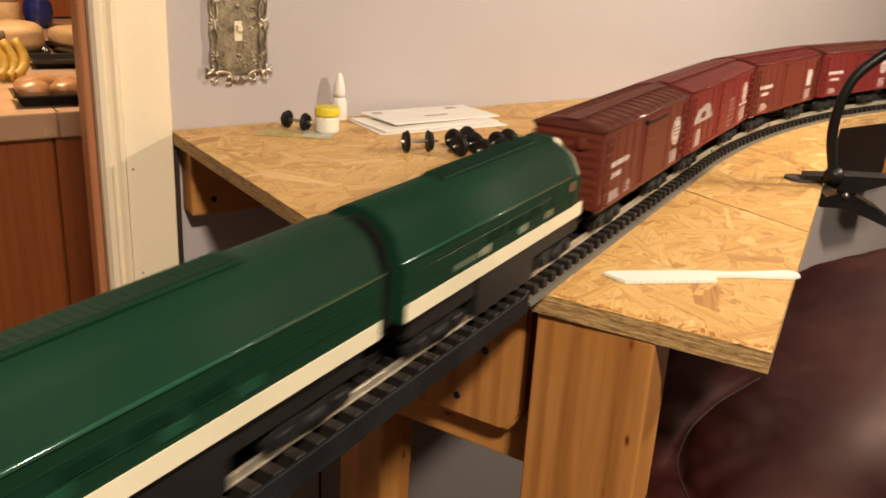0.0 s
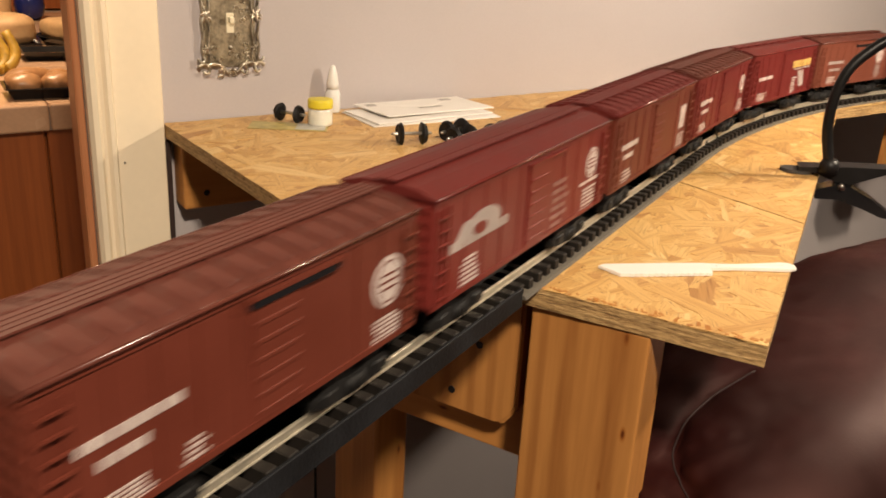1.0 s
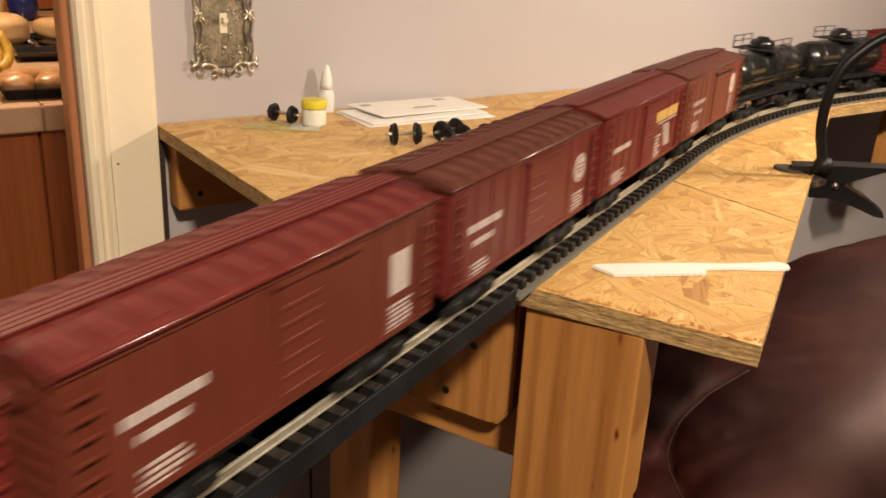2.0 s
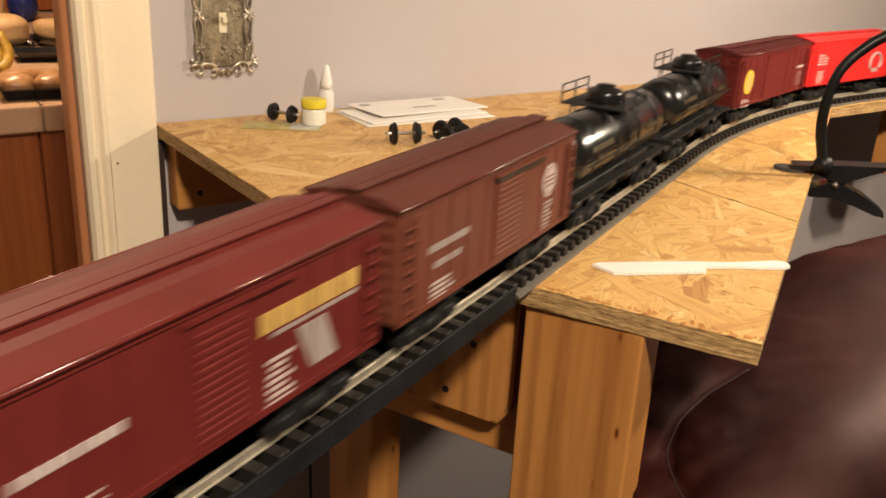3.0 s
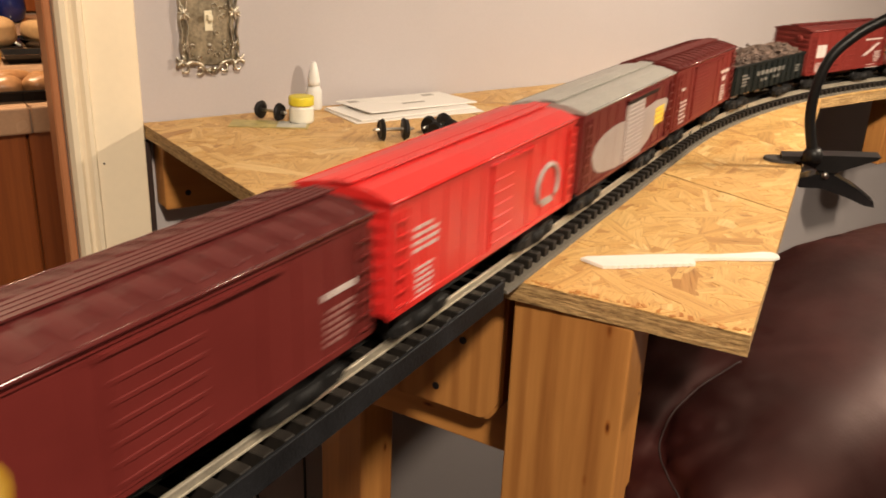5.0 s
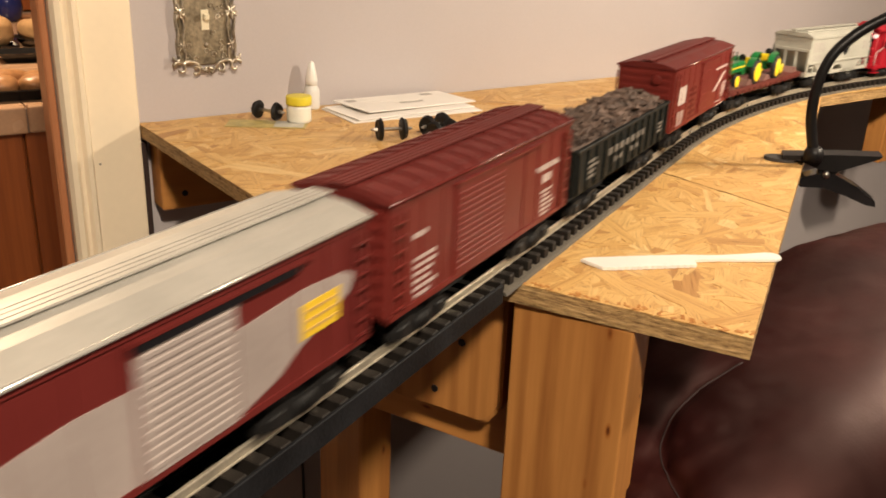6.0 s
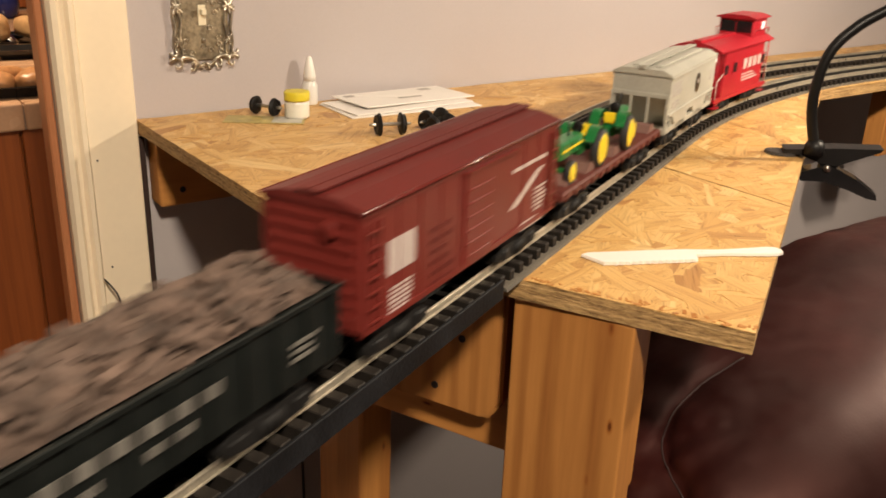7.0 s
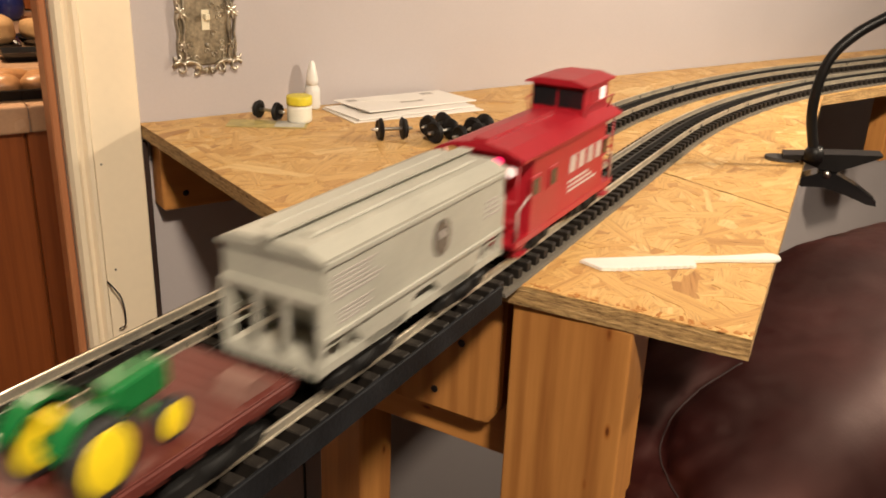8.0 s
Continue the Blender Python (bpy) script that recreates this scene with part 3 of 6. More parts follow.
def sofa():
    so = thing("sofa", "dark maroon leather sofa standing behind the bench corner", "sofa")
    seam = smooth_path([(0.330, -0.660, 0), (0.3036, -0.6536, 0), (0.2736, -0.6497, 0), (0.2386, -0.6528, 0), (0.2174, -0.6614, 0), (0.2068, -0.6693, 0), (0.1944, -0.6878, 0), (0.1832, -0.7141, 0)], 6)
    def gathers(p):
        """Height lost in the seam's groove and gained in the gathers beside it."""
        if not (0.10 < p.x < 0.45 and -0.85 < p.y < -0.55 and p.z > 0.7):
            return 0.0
        flat = Vector((p.x, p.y, 0))
        k = min(range(len(seam)), key=lambda i: (seam[i] - flat).length_squared)
        d = (seam[k] - flat).length
        fade = min(1.0, k / 10.0)
        along = k + 0.6 * noise.noise(flat * 30)
        return fade * (-0.009 * math.exp(-(d / 0.006) ** 2) + 0.006 * math.exp(-((d - 0.030) / 0.020) ** 2) + 0.0042 * math.sin(along * 0.75) * math.exp(-d / 0.045) * (1 - math.exp(-d / 0.010)))
    def cushion(nm, c, h, seed, n=5, sq=3.6, lab="", fine=False):
        bm = blob(h, seed, 0.03, n, sq)
        for v in bm.verts:
            p = v.co
            w = noise.noise(Vector((p.x * 4.0 + seed, p.y * 4.0, p.z * 4))) * 0.014 + noise.noise(Vector((p.x * 26, p.y * 9, p.z * 9 + seed))) * (0.0014 if fine else 0.004)
            if fine:
                fold = noise.noise(Vector((p.x * 7 + p.y * 5, (p.y - 0.45 * p.x) * 42, 3.0)))
                w += 0.0032 * max(0.0, fold) * min(1.0, max(0.0, (p.y - 0.02) * 8)) + 0.0003 * noise.noise(p * 60)
                w += gathers(p + Vector(c))
            v.co += v.co.normalized() * w
            v.co += Vector(c)
        return part(nm, bm, LEATHER, so, lab, True)
    back = cushion("back_cushion", (0.80, -0.672, 0.66), (0.68, 0.222, 0.322), 2, 7, 3.2, fine=True)
    cushion("seat", (0.80, -1.20, 0.30), (0.70, 0.42, 0.17), 5, 4)
    cushion("armrest", (0.20, -1.25, 0.36), (0.12, 0.45, 0.27), 8, 4)
    part("base", boxes((-0.02, 1.60, -1.55, -0.56, 0.03, 0.28), bev=0.03, seg=3), LEATHER, so)
    tree = BVHTree.FromPolygons([v.co.copy() for v in back.data.vertices], [tuple(p.vertices) for p in back.data.polygons])
    pts = []
    for q in seam[2:]:
        p = tree.ray_cast(Vector((q.x, q.y, 1.5)), Vector((0, 0, -1)))[0]
        pts.append(p + Vector((0, 0, 0.0002)))
    part("piping", tube(pts, 0.0009, 6), THREAD, so, "pale stitched seam")


# ---- things on the bench ----
def switch_plate():
    cx, cz = 0.0945, 1.1735
    y = WALL
    sp = thing("switch_plate", "ornate cast pewter light switch plate on the wall", "switch plate", pose(cx, y, cz) @ Matrix.Diagonal((0.97, 1.0, 1.04, 1.0)))
    part("backplate", boxes((-0.036, 0.036, -0.004, -0.0005, -0.054, 0.054), bev=0.0012), PEWTER_DARK, sp)
    rnd = random.Random(4)
    # paired bars up both sides
    for sx in (-1, 1):
        for x, r in ((0.0385, 0.0024), (0.0300, 0.0018)):
            wob = [(sx * (x + 0.0010 * math.sin(k * 0.9 + x * 900)), -0.0055, -0.053 + 0.106 * k / 24) for k in range(25)]
            part("rim_bar", tube(wob, r, 7), PEWTER, sp)
    def leaf(bm, x, z, ang, ln, w):
        """A pointed, hollow-backed leaf that lies on the rim."""
        ca, sa = math.cos(ang), math.sin(ang)
        sub = bmesh.new()
        bmesh.ops.create_icosphere(sub, subdivisions=2, radius=1)
        for v in sub.verts:
            u, q = v.co.x, v.co.z
            k = 1 - 0.55 * max(0.0, u) ** 1.5
            px, pz, py = ln * (u + 0.7), w * q * k, 0.0024 * v.co.y - 0.0025 * u * u
            v.co = Vector((x + px * ca - pz * sa, -0.0068 + py, z + px * sa + pz * ca))
        for f in sub.faces:
            f.smooth = True
        pour(sub, bm)
    def spray(name, x, z, n, a0, a1, ln, w):
        bm = bmesh.new()
        for k in range(n):
            ang = a0 + (a1 - a0) * k / max(1, n - 1) + rnd.uniform(-0.2, 0.2)
            leaf(bm, x, z, ang, ln * rnd.uniform(0.75, 1.15), w * rnd.uniform(0.8, 1.2))
        bmesh.ops.create_icosphere(bm, subdivisions=2, radius=w * 0.9, matrix=Matrix.Translation((x, -0.0085, z)))
        part(name, bm, PEWTER, sp)
    def curl(x, z, r, start, turn, thick=0.0026):
        pts = [(x + r * (1 - 0.78 * k / 21) * math.cos(start + turn * k / 21), -0.0065 - 0.002 * math.sin(k / 7), z + r * (1 - 0.78 * k / 21) * math.sin(start + turn * k / 21)) for k in range(22)]
        part("scroll", tube(pts, thick, 7, None, 0.6), PEWTER, sp)
    for sx in (-1, 1):
        spray("leaf_spray", sx * 0.0345, 0.010, 8, 0.0, 5.6, 0.0058, 0.0027)
        spray("leaf_spray", sx * 0.0335, -0.030, 5, 1.2, 4.8, 0.0048, 0.0022)
        spray("leaf_spray", sx * 0.0335, 0.040, 6, -1.8, 1.8, 0.0056, 0.0024)
        for sz in (-1, 1):
            base = 0.0 if sx > 0 else math.pi
            curl(sx * 0.0375, sz * 0.0565, 0.0092, base - sx * sz * 0.4, -sx * sz * 5.6)
            curl(sx * 0.0400, sz * 0.0420, 0.0058, base, sx * sz * 4.6, 0.0019)
            # S-curved swag to the middle
            swag = smooth_path([(sx * 0.035, -0.006, sz * 0.0515), (sx * 0.026, -0.008, sz * 0.0485), (sx * 0.016, -0.008, sz * 0.0510), (sx * 0.009, -0.007, sz * 0.0580), (sx * 0.003, -0.006, sz * 0.0610)], 6)
            part("scroll", tube(swag, 0.0027, 7, None, 0.7), PEWTER, sp)
            curl(sx * 0.0165, sz * 0.0580, 0.0062, base + 1.0, sx * sz * 5.0, 0.0020)
    for sz in (-1, 1):
        spray("leaf_spray", 0.0, sz * 0.0565, 5, sz * 0.3, sz * 2.85, 0.0055, 0.0024)
    curls = bmesh.new()
    for k in range(26):
        x, z = rnd.uniform(-0.027, 0.027), rnd.uniform(-0.046, 0.046)
        if abs(x) < 0.009 and abs(z) < 0.017:
            continue
        pts = [(x + 0.004 * math.cos(a) * (1 - a / 9), -0.0045, z + 0.004 * math.sin(a) * (1 - a / 9)) for a in [j * 0.5 for j in range(12)]]
        tube(pts, 0.0008, 5, curls)
    part("leaf_relief", curls, PEWTER, sp)
    part("slot", boxes((-0.0052, 0.0052, -0.0052, -0.0038, -0.0120, 0.0120), bev=0.0004), IVORY, sp, "ivory switch surround")
    part("toggle", boxes((-0.0032, 0.0032, -0.0135, -0.0050, 0.0005, 0.0075), bev=0.0008), IVORY, sp, "ivory toggle switched up")
    for z in (-0.030, 0.030):
        part("screw", lathe([(0.003, -0.004), (0.003, -0.0055), (0.001, -0.006)], 12, "y", (0, 0, z)), PEWTER, sp)


WHEEL_MESH = {}


def wheel_mesh(r):
    if r not in WHEEL_MESH:
        WHEEL_MESH[r] = mesh_of("wheel", lathe([(r * 0.25, -0.0022), (r * 0.78, -0.0012), (r * 0.84, -0.0022), (r * 0.93, -0.0022), (r * 0.95, 0.0012), (r * 1.08, 0.0016), (r * 1.08, 0.0026), (r * 0.3, 0.0030)], 24, "y"), WHEELS)
        for p in WHEEL_MESH[r].polygons:
            p.use_smooth = True
    return WHEEL_MESH[r]


AXLE_MESH = mesh_of("axle", lathe([(0.0011, -0.026), (0.0022, -0.022), (0.0022, 0.022), (0.0011, 0.026)], 10, "y"), AXLE)


def loose_wheelset(x, y, z, rz, tilt=0.0, r=0.0125):
    w = thing("wheelset", "loose black model wheelset with a steel axle", "wheelset", Matrix.Translation((x, y, z + r * 1.08)) @ Matrix.Rotation(radians(rz), 4, "Z") @ Matrix.Rotation(radians(tilt), 4, "X"), "loose wheelsets on the bench")
    for sgn in (-1, 1):
        ob = part("wheel", wheel_mesh(r), None, w)
        ob.matrix_basis = pose(0, sgn * 0.0155, 0, 0, 0, 0 if sgn < 0 else 180)
    part("axle", AXLE_MESH, None, w)


def bench_things():
    # paint jar with a yellow lid
    jar = thing("paint_jar", "small paint jar with a yellow lid and pale label", "jar", pose(0.181, -0.058, T + 0.0012))
    part("glass", lathe([(0.013, 0), (0.0155, 0.002), (0.0155, 0.021), (0.013, 0.024)], 28), CLEAR, jar)
    part("label", lathe([(0.0157, 0.003), (0.0158, 0.0035), (0.0158, 0.020), (0.0157, 0.0205)], 28), LABEL, jar)
    part("lid", lathe([(0.0162, 0.0235), (0.0165, 0.025), (0.0165, 0.033), (0.0158, 0.0345), (0.013, 0.035)], 28), YELLOW, jar, "yellow screw lid")
    bt = thing("glue_bottle", "small white dropper bottle with a pointed cap", "bottle", pose(0.2365, 0.013, T + 0.0008) @ Matrix.Diagonal((0.86, 0.86, 0.97, 1.0)))
    part("bottle", lathe([(0.0115, 0), (0.0125, 0.002), (0.0125, 0.026), (0.0095, 0.032), (0.0085, 0.033)], 28), CLEAR, bt)
    part("cap", lathe([(0.0095, 0.0335), (0.0095, 0.041), (0.0075, 0.052), (0.0045, 0.064), (0.002, 0.067)], 28), WHITE, bt, "white pointed cap")
    # card blister under the wheelset
    cd = thing("packaging_card", "yellow printed packaging card lying flat", "card", pose(0.140, -0.050, T + 0.0009, 0, 0, -33))
    part("sheet", boxes((-0.050, 0.050, -0.020, 0.020, 0.0, 0.0008)), CARD, cd)
    part("pale_panel", boxes((0.010, 0.047, -0.017, 0.015, 0.0009, 0.0014)), CARD_PALE, cd)
    loose_wheelset(0.150, -0.030, T + 0.0025, 30, 0, 0.0108)
    for x, y, rz in ((0.238, -0.190, -106), (0.300, -0.194, -76), (0.288, -0.226, -79), (0.304, -0.258, -88)):
        loose_wheelset(x, y, T + 0.0004, rz, 0, 0.0126)
    loose_wheelset(0.343, -0.226, T + 0.0004, -70, 0, 0.0126)
    clip = tagged(new("plastic_clip", mesh_of("plastic_clip", lathe([(0.004, 0), (0.005, 0.002), (0.003, 0.005), (0.0035, 0.007), (0.001, 0.0075)], 12), plain("pink_plastic", (0.6, 0.33, 0.27), 0.3))), "tiny pale pink plastic clip", "clip")
    clip.location = (0.266, -0.262, T)
    # envelopes
    def envelope(x, y, z, rz, w, h, lab, tilt=0):
        e = thing("envelope", lab, "envelope", pose(x, y, z, 0, tilt, rz), "stacked envelopes")
        part("sheet", boxes((-w / 2, w / 2, -h / 2, h / 2, 0, 0.0016), bev=0.0004), PAPER, e)
        part("flap", prism([(-w / 2 + 0.004, h / 2 - 0.003), (w / 2 - 0.004, h / 2 - 0.003), (0.01, -0.006), (-0.01, -0.006)], 0.0018, 0.0023, "z"), PAPER, e)
        return e
    envelope(0.345, -0.052, T + 0.0007, -3, 0.205, 0.098, "white envelope lying under other envelopes")
    envelope(0.345, -0.045, T + 0.0032, 2, 0.195, 0.092, "white envelope in a small stack")
    e = envelope(0.365, -0.028, T + 0.0068, 4, 0.190, 0.088, "white envelope on top of the stack with a faint print", 1.0)
    part("print_bar", boxes((0.045, 0.065, 0.02, 0.03, 0.0024, 0.0027)), INK, e)
    part("print_bar", boxes((-0.02, 0.02, -0.016, -0.010, 0.0024, 0.0027)), INK, e)
    part("print_bar", boxes((-0.085, -0.07, 0.02, 0.03, 0.0024, 0.0027)), INK, e)
    # plastic knife, serrated along the near side
    kn = thing("plastic_knife", "white disposable plastic knife lying on the bench corner", "knife", pose(0.228, -0.650, T + 0.0009, 0, 0, math.degrees(math.atan2(-0.072, 0.152))))
    outline = [(-0.086, 0.0065), (-0.080, 0.0088), (-0.03, 0.0088), (0.005, 0.0084), (0.009, 0.0078), (0.03, 0.0060), (0.055, 0.0066), (0.076, 0.0078), (0.083, 0.0064), (0.086, 0.0024), (0.084, -0.0020), (0.077, -0.0042), (0.055, -0.0026), (0.03, -0.0004), (0.0075, -0.0006)]
    teeth = []
    n = 26
    for k in range(n + 1):
        x = 0.005 - 0.072 * k / n
        teeth.append((x, -0.0090 if k % 2 else -0.0080))
    blade = [(x, y * 1.35) for x, y in outline + teeth + [(-0.074, -0.008)]]
    bm = prism(blade, 0.0, 0.0026, "z")
    bmesh.ops.bevel(bm, geom=[e for e in bm.edges if abs(e.verts[0].co.z - e.verts[1].co.z) < 1e-6 and e.verts[0].co.z > 0.001 and e.verts[0].co.y > -0.0100], offset=0.0006, segments=2, affect="EDGES")
    part("knife_body", bm, WHITE, kn)
    part("handle_rib", boxes((0.014, 0.076, 0.0024, 0.0048, 0.0021, 0.0034), bev=0.0006), WHITE, kn)


def gooseneck_lamp():
    gl = thing("clip_lamp", "black gooseneck lamp clamped to the bench edge", "lamp")
    d = Vector((0.62, -0.78, 0)).normalized()
    base = Vector((0.600, -0.484, T + 0.004))
    m = Matrix.Translation(base) @ Matrix.Rotation(math.atan2(d.y, d.x), 4, "Z") @ Matrix.Scale(0.9, 4)
    pad = part("pad", prism([(0.020 * math.cos(a) * 1.1, 0.016 * math.sin(a)) for a in [2 * math.pi * k / 24 for k in range(24)]], 0.0, 0.004, "z"), plain("grey_rubber", (0.05, 0.045, 0.043), 0.7), gl, "grey rubber clamp pad")
    pad.matrix_basis = m @ pose(0, 0, -0.0035)
    up = prism([(0.0, 0.001), (0.02, 0.001), (0.046, -0.008), (0.066, -0.010), (0.115, 0.013), (0.118, 0.017), (0.06, 0.013), (0.02, 0.008), (0.0, 0.006)], -0.015, 0.015, "y")
    part("upper_jaw", up, BLACK, gl).matrix_basis = m
    web = prism([(0.035, 0.004), (0.085, 0.009), (0.065, -0.016), (0.052, -0.018)], -0.012, 0.012, "y")
    part("jaw_web", web, BLACKGLOSS, gl).matrix_basis = m
    low = prism([(0.02, -0.028), (0.026, -0.022), (0.045, -0.014), (0.065, -0.012), (0.095, -0.026), (0.120, -0.043), (0.122, -0.050), (0.110, -0.049), (0.085, -0.040), (0.055, -0.032), (0.028, -0.034)], -0.014, 0.014, "y")
    part("lower_jaw", low, BLACKGLOSS, gl, "gloss black lower handle").matrix_basis = m
    part("pivot", lathe([(0.0045, -0.017), (0.0045, 0.017), (0.002, 0.018)], 14, "y", (0.056, 0, -0.014)), AXLE, gl, "steel pivot pin").matrix_basis = m
    neck = [(0.606, -0.520, T + 0.014), (0.597, -0.514, T + 0.057), (0.597, -0.514, T + 0.0925), (0.6043, -0.5189, T + 0.125), (0.6205, -0.5297, T + 0.148), (0.645, -0.546, T + 0.168), (0.72, -0.596, T + 0.215), (0.83, -0.67, T + 0.29), (0.925, -0.733, T + 0.38), (0.95, -0.75, T + 0.485)]
    pts = smooth_path(neck, 40)
    bm = bmesh.new()
    n = 10
    rings = []
    for i, p in enumerate(pts):
        dd = (pts[min(i + 1, len(pts) - 1)] - pts[max(i - 1, 0)]).normalized()
        s = dd.cross(Vector((0, 1, 0.05))).normalized()
        t = dd.cross(s)
        r = 0.0059 + 0.0005 * (1 if i % 2 else -1)
        rings.append([bm.verts.new(p + r * (math.cos(a) * s + math.sin(a) * t)) for a in [2 * math.pi * k / n for k in range(n)]])
    for u, v in zip(rings, rings[1:]):
        for i in range(n):
            bm.faces.new((u[i], u[(i + 1) % n], v[(i + 1) % n], v[i])).smooth = True
    bmesh.ops.recalc_face_normals(bm, faces=bm.faces[:])
    part("gooseneck", bm, BLACK, gl, "ribbed black flexible neck")
    part("neck_socket", lathe([(0.011, 0.004), (0.011, 0.014), (0.008, 0.02)], 16, "z", (0.606, -0.520, T + 0.004)), BLACK, gl)
    hd = Vector(HEAD)
    shade = bmesh.new()
    rings = []
    for r, h in ((0.018, 0.075), (0.022, 0.05), (0.045, 0.015), (0.050, 0.004), (0.048, 0.004), (0.043, 0.013), (0.020, 0.047), (0.016, 0.070)):
        rings.append([shade.verts.new(Vector((r * math.cos(a), r * math.sin(a), h))) for a in [2 * math.pi * k / 24 for k in range(24)]])
    for u, v in zip(rings, rings[1:]):
        for i in range(24):
            shade.faces.new((u[i], u[(i + 1) % 24], v[(i + 1) % 24], v[i])).smooth = True
    part("shade", shade, BLACK, gl).location = hd + Vector((0, 0, 0.012))


def kitchen():
    KT = 0.91
    cab = thing("kitchen_cabinet", "reddish brown wooden base cabinet with grooved panels", "cabinet")
    part("carcass", boxes((-2.1, 1.7, 0.915, 2.70, 0.0, 0.852)), CABINET, cab)
    xs = [-0.90, -0.68, -0.46, -0.225, 0.022, 0.25, 0.50, 0.75]
    for a, b in zip(xs, xs[1:]):
        part("panel", boxes((a + 0.0025, b - 0.0025, 0.900, 0.9148, 0.09, 0.851), bev=0.0025), CABINET, cab)
    ct = thing("tiled_counter", "beige ceramic tiled kitchen counter top", "counter")
    part("bed", boxes((-2.1, 1.7, 0.884, 2.70, 0.853, KT - 0.007)), GROUT, ct)
    tb = mesh_of("tile", boxes((0.0012, 0.1508, 0.0012, 0.1508, 0, 0.007), bev=0.0018, seg=2), TILE)
    eb = mesh_of("edge_tile", boxes((0.0012, 0.1508, -0.009, 0.004, 0.0, 0.058), bev=0.006, seg=3), TILE)
    for i in range(-6, 6):
        x = 0.030 + 0.152 * i
        part("edge_tile", eb, None, ct).location = (x, 0.8835, KT - 0.0575)
        for j in range(11 if i > -4 else 4):
            part("tile", tb, None, ct).location = (x, 0.891 + 0.152 * j, KT - 0.007)
    # trays of rolls
    def tray(x, y, w, d, rolls, lab, mat, rz=0):
        t = thing("bread_tray", lab, "bread tray", pose(x, y, KT, 0, 0, rz))
        bm = bmesh.new()
        outer = lambda k, z: [(sx * (w / 2 + k), sy * (d / 2 + k), z) for sx, sy in ((-1, -1), (1, -1), (1, 1), (-1, 1))]
        rings = [[bm.verts.new(p) for p in outer(*q)] for q in ((-0.012, 0.0005), (0.0, 0.022), (0.006, 0.023), (0.006, 0.025), (-0.001, 0.025), (-0.014, 0.004))]
        for u, v in zip(rings, rings[1:]):
            for i in range(4):
                bm.faces.new((u[i], u[(i + 1) % 4], v[(i + 1) % 4], v[i]))
        bm.faces.new(rings[0][::-1]), bm.faces.new(rings[-1])
        part("tray", bm, BLACKGLOSS, t)
        for k, (rx, ry, rz2, a, b, c, sd) in enumerate(rolls):
            ob = part("loaf" if sd > 6 else "roll", blob((a, b, c), sd, 0.12 if sd < 6 else 0.05, 3, 2.3 if sd < 6 else 4.5), mat, t, "", True)
            ob.matrix_basis = pose(rx, ry, rz2, 0, 0, 12 * k)
        return t
    tray(0.036, 0.972, 0.140, 0.100, [(-0.034, -0.016, 0.030, 0.036, 0.029, 0.023, 1), (0.034, -0.018, 0.030, 0.035, 0.028, 0.023, 2), (-0.02, 0.034, 0.034, 0.050, 0.026, 0.022, 3), (0.04, 0.036, 0.030, 0.03, 0.024, 0.02, 4)], "black plastic tray of glossy brown bread rolls", CRUST, -4)
    tray(0.175, 1.47, 0.17, 0.11, [], "empty shallow black plastic tray", CRUST, -6)
    tray(0.085, 1.68, 0.17, 0.20, [(-0.02, 0.0, 0.056, 0.098, 0.085, 0.040, 7)], "black tray with a wrapped pale loaf", LOAF, -4)
    tray(0.275, 1.70, 0.14, 0.24, [(0.0, 0.0, 0.045, 0.055, 0.105, 0.030, 9)], "black tray with a long wrapped loaf behind the first", LOAF, 24)
    bn = thing("bananas", "bunch of ripe bananas with dark stalks", "bananas", pose(-0.004, 1.265, KT) @ Matrix.Scale(0.74, 4))
    for k, (dx, dz, lean) in enumerate(((0.0, 0.0, 0.0), (0.022, 0.004, 0.3), (-0.022, 0.002, -0.3))):
        pts = [(dx + 0.055 * math.sin(lean) * u + 0.03 * math.sin(u * 3.1), -0.03 + 0.05 * u, 0.018 + dz + 0.11 * u ** 1.4) for u in [j / 9 for j in range(10)]]
        bm = bmesh.new()
        tube(pts, 0.019, 10, bm, 0.75)
        part("banana", bm, BANANA, bn)
    part("stalk", tube([(0.0, 0.02, 0.120), (0.008, 0.022, 0.140), (0.006, 0.03, 0.156)], 0.008, 8), STALK, bn, "dark brown stalk")
    jr = thing("ceramic_jar", "round cobalt blue glazed jar", "jar", pose(0.278, 2.34, KT) @ Matrix.Scale(0.80, 4))
    part("pot", lathe([(0.035, 0), (0.055, 0.02), (0.064, 0.06), (0.060, 0.10), (0.045, 0.125), (0.048, 0.14)], 32), BLUE, jr)
    part("lid", lathe([(0.046, 0.141), (0.036, 0.156), (0.012, 0.164), (0.012, 0.178)], 24), BLUE, jr)
    bx = thing("spice_rack", "brown wooden rack against the kitchen wall", "rack", pose(0.16, 2.63, KT))
    part("back", boxes((-0.5, 0.55, 0.045, 0.06, 0, 0.36), bev=0.002), CABINET, bx)
    part("shelf", boxes((-0.5, 0.55, -0.03, 0.044, 0.17, 0.185), bev=0.002), CABINET, bx)
    for x in (-0.5, 0.10, 0.535):
        part("upright", boxes((x, x + 0.015, -0.03, 0.044, 0, 0.36)), CABINET, bx)
